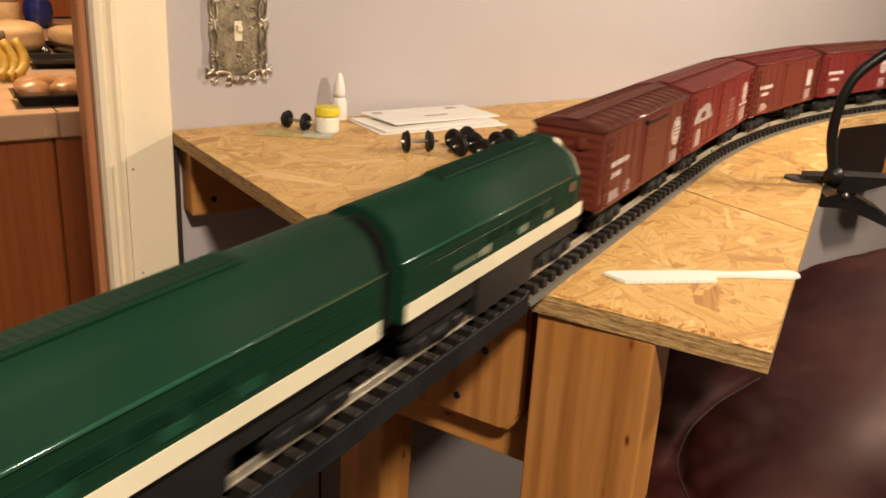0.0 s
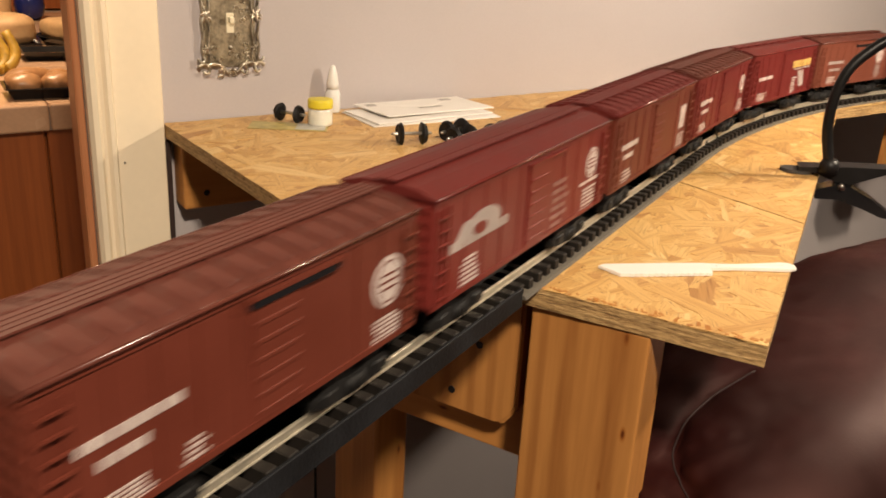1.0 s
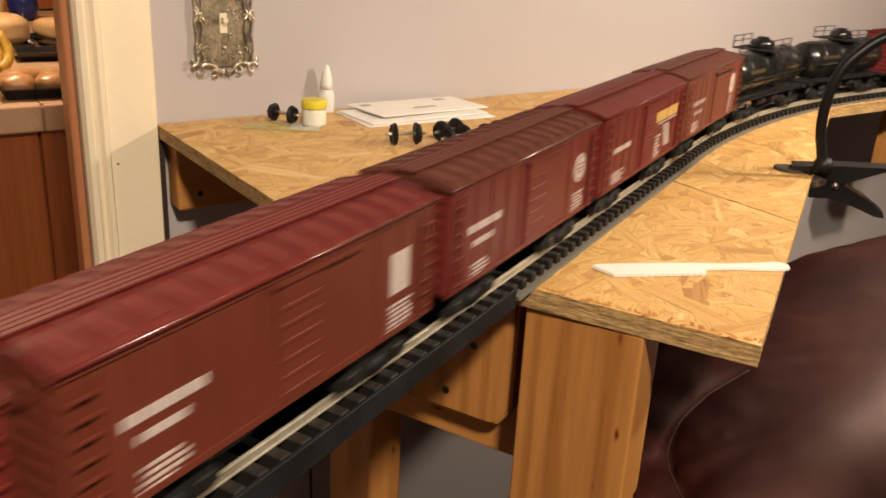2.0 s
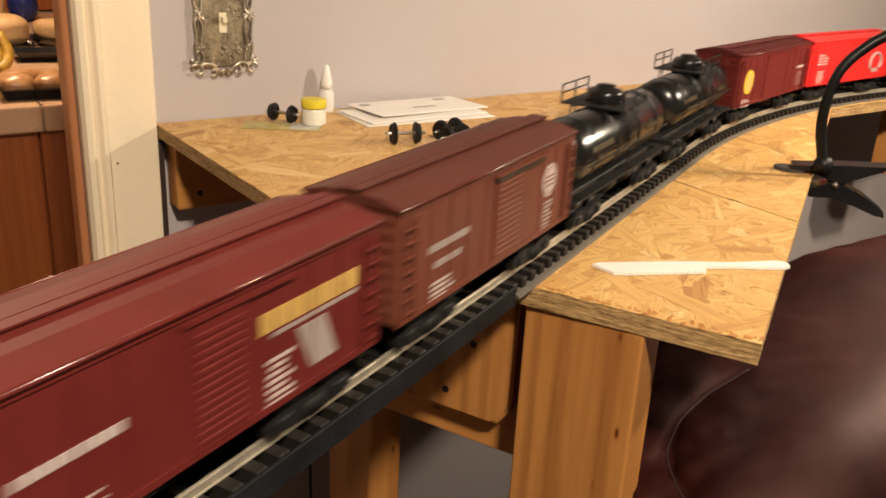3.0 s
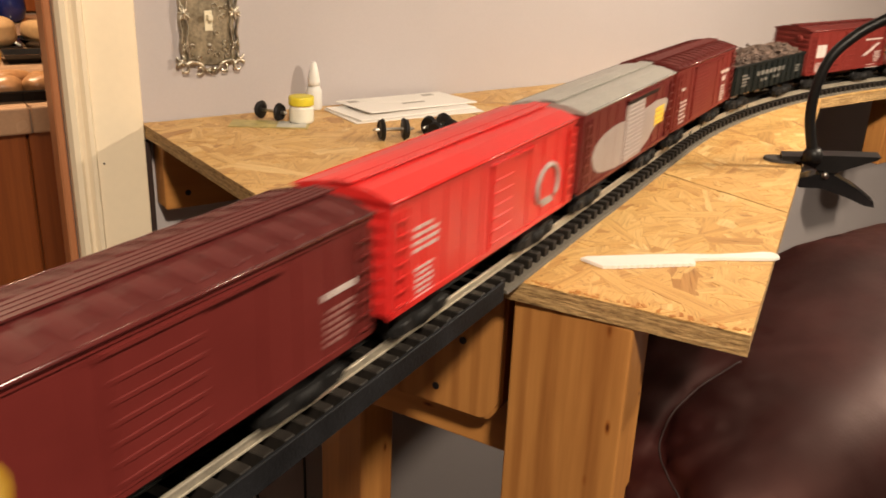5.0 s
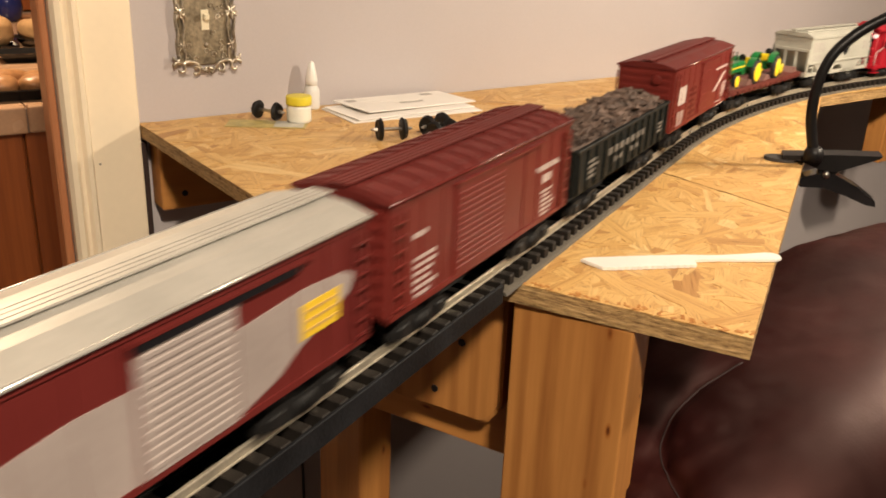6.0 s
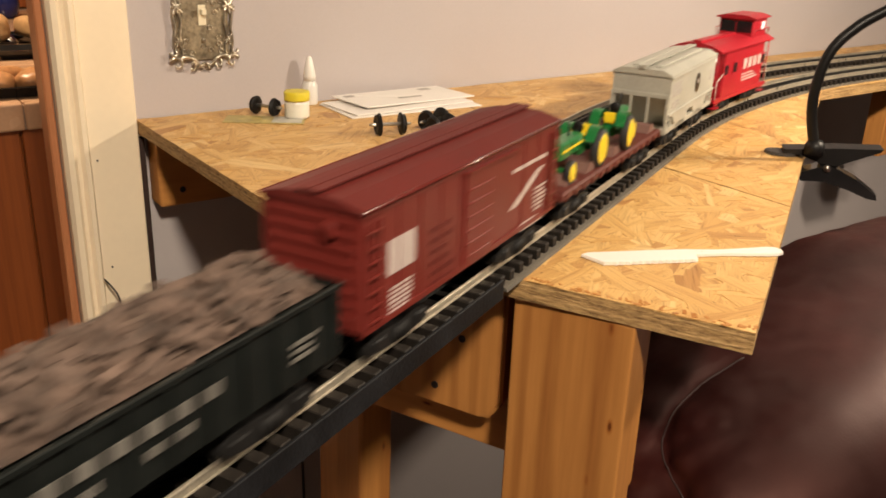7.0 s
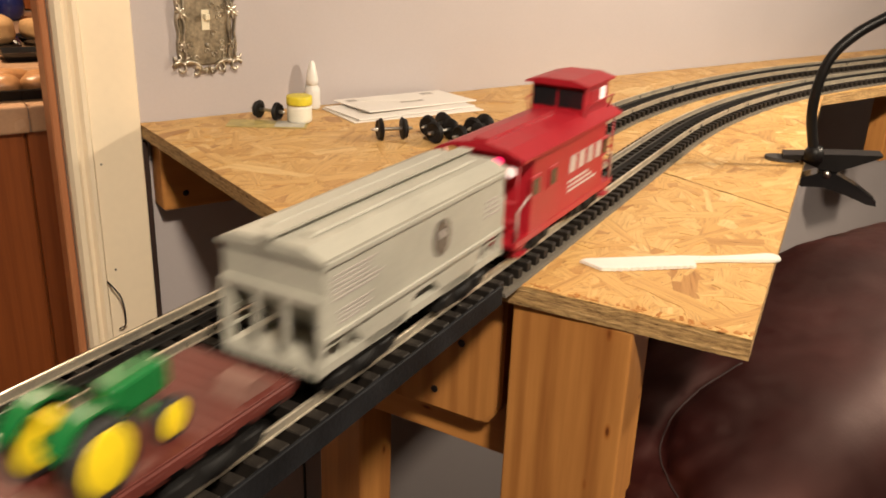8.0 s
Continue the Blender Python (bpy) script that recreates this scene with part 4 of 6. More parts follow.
    for x, c, h, nm in ((-0.05, LOAF, 0.09, "tan"), (-0.16, CRUST, 0.10, "brown")):
        cn = thing("canister", nm + " round canister on the kitchen counter", "canister", pose(x + 0.22, 2.30, KT))
        part("drum", lathe([(0.042, 0), (0.045, 0.004), (0.045, h), (0.04, h + 0.008)], 24), c, cn)
        part("lid", lathe([(0.046, h + 0.009), (0.046, h + 0.018), (0.03, h + 0.024)], 24), TILE, cn)


def cables():
    for pts, lab in (([(0.135, WALL - 0.01, 0.80), (0.13, WALL - 0.008, 0.70), (0.10, WALL - 0.008, 0.58), (0.14, WALL - 0.01, 0.40), (0.2, WALL - 0.03, 0.02)], "thin black cable hanging down the wall"),
                     ([(0.245, WALL - 0.01, 0.92), (0.238, WALL - 0.008, 0.70), (0.215, WALL - 0.008, 0.52), (0.22, WALL - 0.02, 0.01)], "thin black cable behind the bench legs")):
        tagged(new("cable", mesh_of("cable", tube(smooth_path(pts, 10), 0.0022, 6), CABLE)), lab, "cable")


# ---- the train: x forward, y to the open side of the room, z from the rail head ----
BROWN = plain("oxide_brown_paint", (0.122, 0.027, 0.016), 0.46, 0, 0.08, 300, 22, 0.06, 0.22)
BROWN_DK = plain("dark_oxide_roof", (0.100, 0.028, 0.019), 0.58, 0, 0.12, 300, 22, 0.06, 0.16)
OXIDE = plain("oxide_red_paint", (0.152, 0.021, 0.0165), 0.44, 0, 0.07, 300, 22, 0.06, 0.22)
OXIDE_DK = plain("oxide_red_roof", (0.118, 0.018, 0.015), 0.55, 0, 0.10, 300, 22, 0.06, 0.16)
TUSCAN = plain("tuscan_red_paint", (0.125, 0.018, 0.016), 0.42, 0, 0.08, 300, 22, 0.06, 0.22)
TUSCAN_DK = plain("tuscan_roof", (0.088, 0.016, 0.015), 0.52, 0, 0.10, 300, 22, 0.06, 0.16)
RUST = plain("rust_brown_paint", (0.148, 0.043, 0.026), 0.52, 0, 0.10, 300, 22, 0.06, 0.20)
SCARLET = plain("scarlet_paint", (0.60, 0.022, 0.020), 0.40, 0, 0.06, 300, 22, 0.05)
CABRED = plain("caboose_red", (0.36, 0.010, 0.021), 0.42, 0, 0.08, 300, 22, 0.05)
GREEN = plain("dark_green_paint", (0.0060, 0.029, 0.0152), 0.62, 0, 0.10, 300, 14, 0.03, 0.06)
GREEN_GLOSS = plain("green_gloss", (0.012, 0.060, 0.036), 0.14, 0, 0.08, 300, 14, 0.0, 0.8)
GREEN_DK = plain("green_detail", (0.0050, 0.024, 0.0130), 0.6, 0, 0.15, 220, 18, 0.08, 0.06)
FADED_GREEN = plain("faded_green_lettering", (0.085, 0.125, 0.085), 0.5, 0, 0.2)
CREAMSTRIPE = plain("cream_stripe", (0.70, 0.64, 0.47), 0.45, 0, 0.05)
TRUCK = plain("truck_black", (0.010, 0.0095, 0.0095), 0.6, 0, 0.25, 400, 40, 0.2, 0.25)
TANK = plain("tank_black", (0.0095, 0.0092, 0.0090), 0.24, 0, 0.25, 200, 25, 0.04, 0.5)
SILVER = plain("silver_roof", (0.46, 0.44, 0.40), 0.42, 0.35, 0.12, 300, 20, 0.05)
HOPPERGREY = plain("hopper_grey", (0.40, 0.39, 0.335), 0.5, 0, 0.10, 300, 22, 0.06)
LETTER = plain("white_lettering", (0.52, 0.44, 0.41), 0.55, 0, 0.08)
FAINT = plain("faint_lettering", (0.27, 0.13, 0.115), 0.55, 0, 0.15)
PINKISH = plain("worn_white_panel", (0.35, 0.295, 0.275), 0.5, 0, 0.10)
GOLD = plain("yellow_marking", (0.75, 0.50, 0.03), 0.45, 0, 0.06)
TAN = plain("gold_band", (0.56, 0.36, 0.10), 0.5, 0, 0.1)
FADED = plain("faded_gold", (0.062, 0.042, 0.014), 0.5, 0, 0.3)
GONDOLA = plain("gondola_black", (0.0085, 0.0105, 0.0098), 0.55, 0, 0.2, 300, 30, 0.08, 0.18)
DULL = plain("dull_grey_lettering", (0.16, 0.15, 0.135), 0.6, 0, 0.2)
SCRAP = plain("scrap_load_brown", (0.125, 0.082, 0.063), 0.8, 0, 0.45, 180, 55, 0.7)
FLATRED = plain("flatcar_red", (0.110, 0.026, 0.020), 0.5, 0, 0.14, 300, 22, 0.08, 0.3)
TRACTOR = plain("tractor_green", (0.010, 0.145, 0.035), 0.28, 0, 0.08)
TRYELLOW = plain("tractor_yellow", (0.82, 0.62, 0.02), 0.35, 0, 0.06)
TYRE = plain("tyre_rubber", (0.02, 0.02, 0.02), 0.7, 0, 0.15)
# window dark, also used for the painted shade under boxcar door tracks
DARKGAP = plain("dark_window_and_shade", (0.012, 0.012, 0.014), 0.2, 0, 0.1)
REDLAMP, _nt, _b = nodes_of("red_marker_glow")
_b.inputs["Base Color"].default_value = (0.8, 0.01, 0.05, 1)
_b.inputs["Emission Color"].default_value = (1.0, 0.01, 0.10, 1)
_b.inputs["Emission Strength"].default_value = 3.0
WHITELAMP, _nt, _b = nodes_of("cab_light_glow")
_b.inputs["Emission Color"].default_value = (1.0, 0.66, 0.60, 1)
_b.inputs["Emission Strength"].default_value = 0.45

SIDE, DECK, EAVE = 0.0316, 0.0130, 0.0820       # half width, floor and eave heights of a car
SHARED = {}
SPAN = [1.0]          # stretch of side markings for the car in hand


def shared(key, make, *mats):
    if key not in SHARED:
        SHARED[key] = mesh_of(key.split(":")[0], make(), *mats)
    return SHARED[key]


def frame_mesh():
    bm = bmesh.new()
    for sy in (-1, 1):
        y0, y1 = sorted((sy * 0.0205, sy * 0.0255))
        prism([(-0.034, 0.011), (-0.026, 0.0155), (-0.012, 0.0155), (-0.006, 0.0135), (0.006, 0.0135), (0.012, 0.0155), (0.026, 0.0155), (0.034, 0.011), (0.034, 0.006), (0.024, 0.004), (0.010, 0.003), (-0.010, 0.003), (-0.024, 0.004), (-0.034, 0.006)], y0, y1, "y", bm)
        for x in (-0.0225, 0.0225):
            box(bm, x - 0.005, x + 0.005, min(y0, y1) - 0.001, max(y0, y1) + 0.0022, 0.005, 0.013, 0.001)
        for x in (-0.005, 0.0, 0.005):
            lathe([(0.0021, 0.004), (0.0021, 0.013)], 8, "z", (x, sy * 0.0262, 0), bm)
    box(bm, -0.006, 0.006, -0.021, 0.021, 0.008, 0.0125)
    box(bm, -0.005, 0.005, -0.005, 0.005, 0.0125, 0.0225)
    return bm


def running_gear(car, half, lift=0.0125):
    """Two four-wheel trucks and the couplers at both ends; lifts the body on to them."""
    for ob in car.children:
        ob.location.z += lift
    for sx in (-1, 1):
        tr = part("truck", shared("truck", frame_mesh, TRUCK), None, car)
        tr.location = (sx * (half - 0.048), 0, 0)
        for wx in (-0.0225, 0.0225):
            for sy in (-1, 1):
                w = part("wheel", wheel_mesh(0.0100), None, tr)
                w.matrix_basis = pose(wx, sy * 0.0170, 0.0100, 0, 0, 0 if sy > 0 else 180)
        cp = part("coupler", shared("coupler", lambda: boxes((-0.014, 0.007, -0.003, 0.003, 0.005, 0.011), (0.004, 0.012, -0.005, 0.004, 0.003, 0.0125), bev=0.001), TRUCK), None, car)
        cp.matrix_basis = pose(sx * (half - 0.001), 0, 0.006, 0, 0, 0 if sx > 0 else 180)


def mark(car, x0, x1, z0, z1, mat, y=SIDE, slant=0.0, name="lettering"):
    """A painted patch on the open side; x runs forward. Lettering is cut into separate bars."""
    x0, x1 = x0 * SPAN[0], x1 * SPAN[0]
    n = max(1, round((x1 - x0) / (1.15 * (z1 - z0)))) if name == "lettering" else 1
    bm, w = bmesh.new(), (x1 - x0) / n
    for k in range(n):
        a, b = x0 + w * k, x0 + w * (k + (0.82 if n > 1 else 1.0))
        prism([(a, z0), (b, z0), (b + slant, z1), (a + slant, z1)], y - 0.0003, y + 0.0005, "y", bm)
    return part(name, bm, mat, car)


def lines(car, x0, x1, z0, z1, n, mat=None, y=SIDE, name="lettering"):
    """Rows of small lettering as one block of bars, with word gaps and uneven ends."""
    bm, rnd = bmesh.new(), random.Random(n * 7 + int(abs(x0) * 1000))
    x0, x1 = x0 * SPAN[0], x1 * SPAN[0]
    n += n // 2
    h = (z1 - z0) / (n * 2 - 1)
    for k in range(n):
        z = z0 + 2 * h * k
        a, end = x0 + (x1 - x0) * rnd.choice((0.0, 0.04, 0.18, 0.30)), x1
        while a < end - 0.002:
            b = min(end, a + rnd.uniform(0.004, 0.013))
            box(bm, a, b, y - 0.0003, y + 0.0005, z, z + h * 0.92)
            a = b + 0.0012
    return part(name, bm, mat or LETTER, car)


def seal(car, x, z, r, back, y=SIDE):
    """A round emblem: pale disc with a ring line and three bars in the car's paint."""
    disc(car, x, z, r, r, LETTER, y)
    xs = x * SPAN[0]
    bm = bmesh.new()
    n = 32
    for k in range(n):
        a0, a1 = 2 * math.pi * k / n, 2 * math.pi * (k + 1) / n
        prism([(xs + q * r * math.cos(t), z + q * r * math.sin(t)) for q, t in ((0.84, a0), (0.84, a1), (0.78, a1), (0.78, a0))], y + 0.0004, y + 0.0009, "y", bm)
    for dz, w in ((0.28, 0.5), (0.0, 0.62), (-0.28, 0.5)):
        box(bm, xs - w * r, xs + w * r, y + 0.0004, y + 0.0009, z + (dz - 0.045) * r, z + (dz + 0.045) * r)
    part("emblem", bm, back, car, "lines inside the round emblem")


def disc(car, x, z, rx, rz, mat, y=SIDE, name="emblem"):
    x *= SPAN[0]
    pts = [(x + rx * math.cos(2 * math.pi * k / 28), z + rz * math.sin(2 * math.pi * k / 28)) for k in range(28)]
    return part(name, prism(pts, y - 0.0003, y + 0.0006, "y"), mat, car)


def ladder(car, x, side=1, rungs=7):
    bm = bmesh.new()
    y0, y1 = sorted((side * (SIDE + 0.0015), side * (SIDE + 0.0028)))
    for dx in (-0.0062, 0.0062):
        box(bm, x + dx - 0.0005, x + dx + 0.0005, y0, y1, DECK + 0.002, EAVE - 0.006)
    for k in range(rungs):
        z = DECK + 0.006 + k * (EAVE - DECK - 0.018) / (rungs - 1)
        box(bm, x - 0.0062, x + 0.0062, y0, y1, z, z + 0.0011)
    return bm


def glossy(paint):
    """The same paint, polished on a rounded edge."""
    name = paint.name + "_edge"
    if name not in bpy.data.materials:
        m = paint.copy()
        m.name = name
        b = m.node_tree.nodes["Principled BSDF"]
        for l in list(b.inputs["Roughness"].links):
            m.node_tree.links.remove(l)
        b.inputs["Roughness"].default_value = 0.22
        b.inputs["Specular IOR Level"].default_value = 0.5
    return bpy.data.materials[name]


# slot: adds a dark strip in place of the door track's shadow
def box_car(label, paint, roofpaint, L, door=(0.034, -0.004), roof="ribbed", doorpaint=None, ribs=True, slot=False):
    car = thing("boxcar", label, "boxcar")
    SPAN[0] = L / 0.262
    h = L / 2
    part("body", boxes((-h, h, -SIDE, SIDE, DECK, EAVE), bev=0.0012), paint, car)
    # plate seams along the sides and pressed ribs on the ends
    seam = mesh_of("side_seam", boxes((-0.0005, 0.0005, -0.0005, 0.0006, DECK + 0.0036, EAVE - 0.0036)), paint)
    rib = mesh_of("end_rib", boxes((-0.0005, 0.0009, -SIDE + 0.004, SIDE - 0.004, 0.0, 0.0042), bev=0.0004), paint)
    rail = mesh_of("side_sill", boxes((-h, h, -0.001, 0.0010, 0.0, 0.0035)), paint)
    for sy in (-1, 1):
        for k in range(11):
            x = -h + 0.012 + k * (L - 0.024) / 10
            if door[1] - 0.026 - door[0] / 2 < x < door[1] + door[0] / 2:
                continue
            part("side_seam", seam, None, car).location = (x, sy * SIDE, 0)
        for z in (DECK, EAVE - 0.0035):
            part("side_sill", rail, None, car).location = (0, sy * SIDE, z)
    for sx in (-1, 1):
        for k in range(8):
            part("end_rib", rib, None, car).matrix_basis = pose(sx * h, 0, DECK + 0.006 + k * 0.0078, 0, 0, 0 if sx > 0 else 180)
    rp = [(-SIDE - 0.0018, EAVE - 0.0006), (-SIDE - 0.0018, EAVE + 0.0010), (-0.018, EAVE + 0.0052), (0, EAVE + 0.0066), (0.018, EAVE + 0.0052), (SIDE + 0.0018, EAVE + 0.0010), (SIDE + 0.0018, EAVE - 0.0006)]
    bm = prism(rp, -h - 0.0015, h + 0.0015)
    if roof == "ribbed":
        n = 13
        rr = mesh_of("roof_rib", prism([(y, z + (0.0011 if i in (2, 3, 4) else 0.0009)) for i, (y, z) in enumerate(rp)], -0.0016, 0.0016), roofpaint)
        panel = mesh_of("roof_panel", boxes((-0.0058, 0.0058, -0.0085, 0.0085, -0.0006, 0.0010), bev=0.0006), roofpaint)
        for k in range(n + 1):
            x = -h + 0.004 + k * (L - 0.008) / n
            part("roof_rib", rr, None, car).location = (x, 0, 0)
            if k < n:
                for sy in (-1, 1):
                    part("roof_panel", panel, None, car).matrix_basis = pose(x + (L - 0.008) / n / 2, sy * 0.0195, EAVE + 0.0042, -sy * 12.5, 0, 20 * sy)
    part("roof", bm, roofpaint, car)
    bm = bmesh.new()
    for y in (-0.0055, -0.0018, 0.0018, 0.0055) if roof != "plain" else (-0.0036, 0.0036):
        w = 0.0014 if roof != "plain" else 0.0032
        box(bm, -h - 0.003, h + 0.003, y - w, y + w, EAVE + 0.0074, EAVE + 0.0084)
    for k in range(9):
        x = -h + 0.01 + k * (L - 0.02) / 8
        box(bm, x - 0.001, x + 0.001, -0.0066, 0.0066, EAVE + 0.0058, EAVE + 0.0074)
    part("roof_walk", bm, roofpaint, car)
    for sy in (-1, 1):
        part("eave_bead", tube([(-h - 0.0012, sy * (SIDE + 0.0016), EAVE + 0.0004), (h + 0.0012, sy * (SIDE + 0.0016), EAVE + 0.0004)], 0.0012, 8), glossy(roofpaint), car, "rounded glossy eave")
    for sy in (1, -1):
        x0, x1 = door[1] - door[0] / 2, door[1] + door[0] / 2
        dr = part("door", boxes((x0, x1, *sorted((sy * (SIDE - 0.0005), sy * (SIDE + 0.0016))), DECK + 0.003, EAVE - 0.006), bev=0.0005), doorpaint or paint, car)
        n = 6 if ribs else 13
        rm = mesh_of("door_rib", boxes((x0 + 0.003, x1 - 0.003, *sorted((sy * (SIDE + 0.0012), sy * (SIDE + 0.0023))), 0, 0.0024), bev=0.0003), doorpaint or paint)
        for k in range(n):
            part("door_rib", rm, None, dr).location = (0, 0, DECK + 0.006 + k * (EAVE - DECK - 0.016) / n)
        part("door_track", boxes((x0 - door[0] * 0.9, x1 + 0.002, *sorted((sy * SIDE, sy * (SIDE + 0.0030))), EAVE - 0.0062, EAVE - 0.0046)), paint, car)
        # shadow of the overhanging door track, put in as a dark strip
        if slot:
            part("door_track_shade", boxes((x0 - door[0] * 0.75, x1 + 0.001, *sorted((sy * SIDE, sy * (SIDE + 0.0026))), EAVE - 0.0098, EAVE - 0.0064)), DARKGAP, car, "dark strip drawn as the shade under the door track")
        part("ladder", ladder(car, h - 0.0085, sy), paint, car)
        part("ladder", ladder(car, -h + 0.0085, sy), paint, car)
    part("brake_wheel", lathe([(0.0045, 0.0), (0.0058, 0.0006), (0.0045, 0.0012), (0.001, 0.0012)], 16, "x", (h + 0.0018, 0.012, EAVE - 0.012)), paint, car)
    part("underframe", boxes((-h + 0.004, h - 0.004, -0.010, 0.010, 0.0095, DECK), (-0.03, 0.03, -0.024, 0.024, 0.006, DECK), bev=0.001), TRUCK, car)
    running_gear(car, h)
    return car


def diesel(label, L, cab):
    """A streamlined cab unit; cab +1 at the front end, -1 at the rear."""
    car = thing("diesel_locomotive", label, "locomotive")
    SPAN[0] = 1.0
    h = L / 2
    W, top, low = 0.0315, 0.1020, 0.0390
    half = [(W, low), (W, 0.0735), (W - 0.0006, 0.0752), (W - 0.0022, 0.0770), (0.0235, 0.0905), (0.0185, 0.0955), (0.0120, 0.0995), (0.0060, 0.1014)]
    prof = half + [(0.0, top)] + [(-y, z) for y, z in half[::-1]]
    a, b = (-h, h - 0.045) if cab > 0 else (-h + 0.045, h)
    bm = prism(prof, a, b)
    for f in bm.faces:
        f.smooth = abs(f.normal.z) > 0.15 and abs(f.normal.x) < 0.5
    # belt rails along both sides
    for sy in (-1, 1):
        for z in (0.0672, 0.0585):
            y0, y1 = sorted((sy * W, sy * (W + 0.0006)))
            box(bm, a, b, y0, y1, z, z + 0.0009)
    part("body", bm, GREEN, car)
    # cab and rounded nose
    bm = bmesh.new()
    rings = []
    for k in range(9):
        u = k / 8
        fw, fh = math.sqrt(max(0, 1 - 0.72 * u ** 2.6)), 1 - 0.42 * u ** 1.6
        x = cab * (h - 0.0455 + 0.0455 * u)
        rings.append([bm.verts.new((x, y * fw, low + (z - low) * fh)) for y, z in prof])
    n = len(prof)
    fs = []
    for u, v in zip(rings, rings[1:]):
        for i in range(n):
            f = bm.faces.new((u[i], u[(i + 1) % n], v[(i + 1) % n], v[i]))
            f.smooth = True
            fs.append(f)
    fs += [bm.faces.new(rings[0]), bm.faces.new(rings[-1])]
    bmesh.ops.recalc_face_normals(bm, faces=fs)
    part("nose", bm, GREEN, car)
    xc = cab * (h - 0.047)
    for sy in (-1, 1):
        y0, y1 = sorted((sy * (W - 0.001), sy * (W + 0.0007)))
        part("cab_window", boxes((xc - 0.011, xc + 0.004, y0, y1, 0.0625, 0.0715), bev=0.001), DARKGAP, car)
        part("cab_door", boxes((xc - 0.028 * cab - 0.006, xc - 0.028 * cab + 0.006, y0, y1, 0.051, 0.072), bev=0.0005), GREEN_DK, car)
        part("sill_stripe", boxes((-h + 0.003, h - 0.02, *sorted((sy * (W - 0.001), sy * (W + 0.0008))), low, low + 0.0105)) if cab > 0 else boxes((-h + 0.02, h - 0.003, *sorted((sy * (W - 0.001), sy * (W + 0.0008))), low, low + 0.0105)), CREAMSTRIPE, car, "cream lower sill stripe")
        for x in (-0.055, -0.012, 0.045):
            part("side_window", boxes((x - 0.008, x + 0.008, *sorted((sy * (W - 0.0004), sy * (W + 0.0008))), 0.0525, 0.0590), bev=0.0006), GREEN_GLOSS, car, "dark green glossy side window")
        for x0 in (-0.03, 0.0, 0.03):
            bm = bmesh.new()
            for k in range(7):
                box(bm, x0 - 0.011, x0 + 0.011, *sorted((sy * W, sy * (W + 0.0008))), 0.0605 + 0.0008 * k, 0.0609 + 0.0008 * k)
            part("louvre", bm, GREEN_DK, car)
        lines(car, -0.018 + 0.07, 0.018 + 0.07, 0.0535, 0.0575, 1, FADED_GREEN, W + 0.0002) if sy > 0 else None
    hatch = part("roof_hatch", boxes((-0.078, 0.062, -0.0085, 0.0085, top - 0.006, top + 0.0010), bev=0.001), GREEN_DK, car)
    slat = mesh_of("roof_slat", boxes((-0.0012, 0.0012, -0.0072, 0.0072, 0, 0.0012), bev=0.0003), GREEN_DK)
    for k in range(26):
        part("roof_slat", slat, None, hatch).location = (-0.074 + 0.0053 * k, 0, top + 0.0008)
    for sy in (-1, 1):
        part("crease_bead", tube([(a, sy * (W - 0.0004), 0.0752), (b, sy * (W - 0.0004), 0.0752)], 0.0013, 8), GREEN_GLOSS, car)
        part("panel_line", boxes((a + 0.01, b - 0.01, *sorted((sy * (W - 0.0004), sy * (W + 0.0004))), 0.0668, 0.0674)), GREEN_GLOSS, car)
    part("headlamp", lathe([(0.007, -0.006), (0.0075, 0.004), (0.005, 0.006)], 18, "x", (cab * (h - 0.016), 0, 0.088)), CREAMSTRIPE, car, "cream headlamp housing")
    part("nose_cap", blob((0.008, 0.012, 0.004), 2, 0.02, 3, 2.5), GREEN, car).location = (cab * (h - 0.043), 0, top - 0.003)
    # cream windscreen band that wraps the shoulders of the nose
    for sy in (-1, 1):
        bm = bmesh.new()
        edge_pts = [(y, z) for y, z in half if z > 0.076]
        strips = []
        for u in (0.52, 0.66, 0.80):
            fw, fh = math.sqrt(1 - 0.72 * u ** 2.6), 1 - 0.42 * u ** 1.6
            x = cab * (h - 0.0455 + 0.0455 * u)
            strips.append([bm.verts.new((x, sy * (y * fw + 0.0007), low + (z - low) * fh + 0.0009)) for y, z in edge_pts])
            strips[-1] += [bm.verts.new((x, sy * (y * fw - 0.0012), low + (z - low) * fh - 0.0015)) for y, z in edge_pts[::-1]]
        fs = []
        for r0, r1 in zip(strips, strips[1:]):
            for i in range(len(r0)):
                j = (i + 1) % len(r0)
                fs.append(bm.faces.new((r0[i], r0[j], r1[j], r1[i])))
        fs += [bm.faces.new(strips[0]), bm.faces.new(strips[-1])]
        bmesh.ops.recalc_face_normals(bm, faces=fs)
        part("windscreen_band", bm, CREAMSTRIPE, car, "cream band round the windscreen")
    # diaphragm on the flat end
    e = -cab * h
    bm = prism([(y * 0.72, low - 0.012 + (z - low) * 0.98 + 0.008) for y, z in prof], *sorted((e, e - cab * 0.005)))
    part("diaphragm", bm, BLACK, car, "black end diaphragm")
    part("underframe", boxes((-h + 0.01, h - 0.015, -0.0265, 0.0265, 0.0215, low), (-0.045, 0.045, -0.028, 0.028, 0.0065, low - 0.001), bev=0.001), TRUCK, car)
    running_gear(car, h - 0.004, -0.004)
    return car


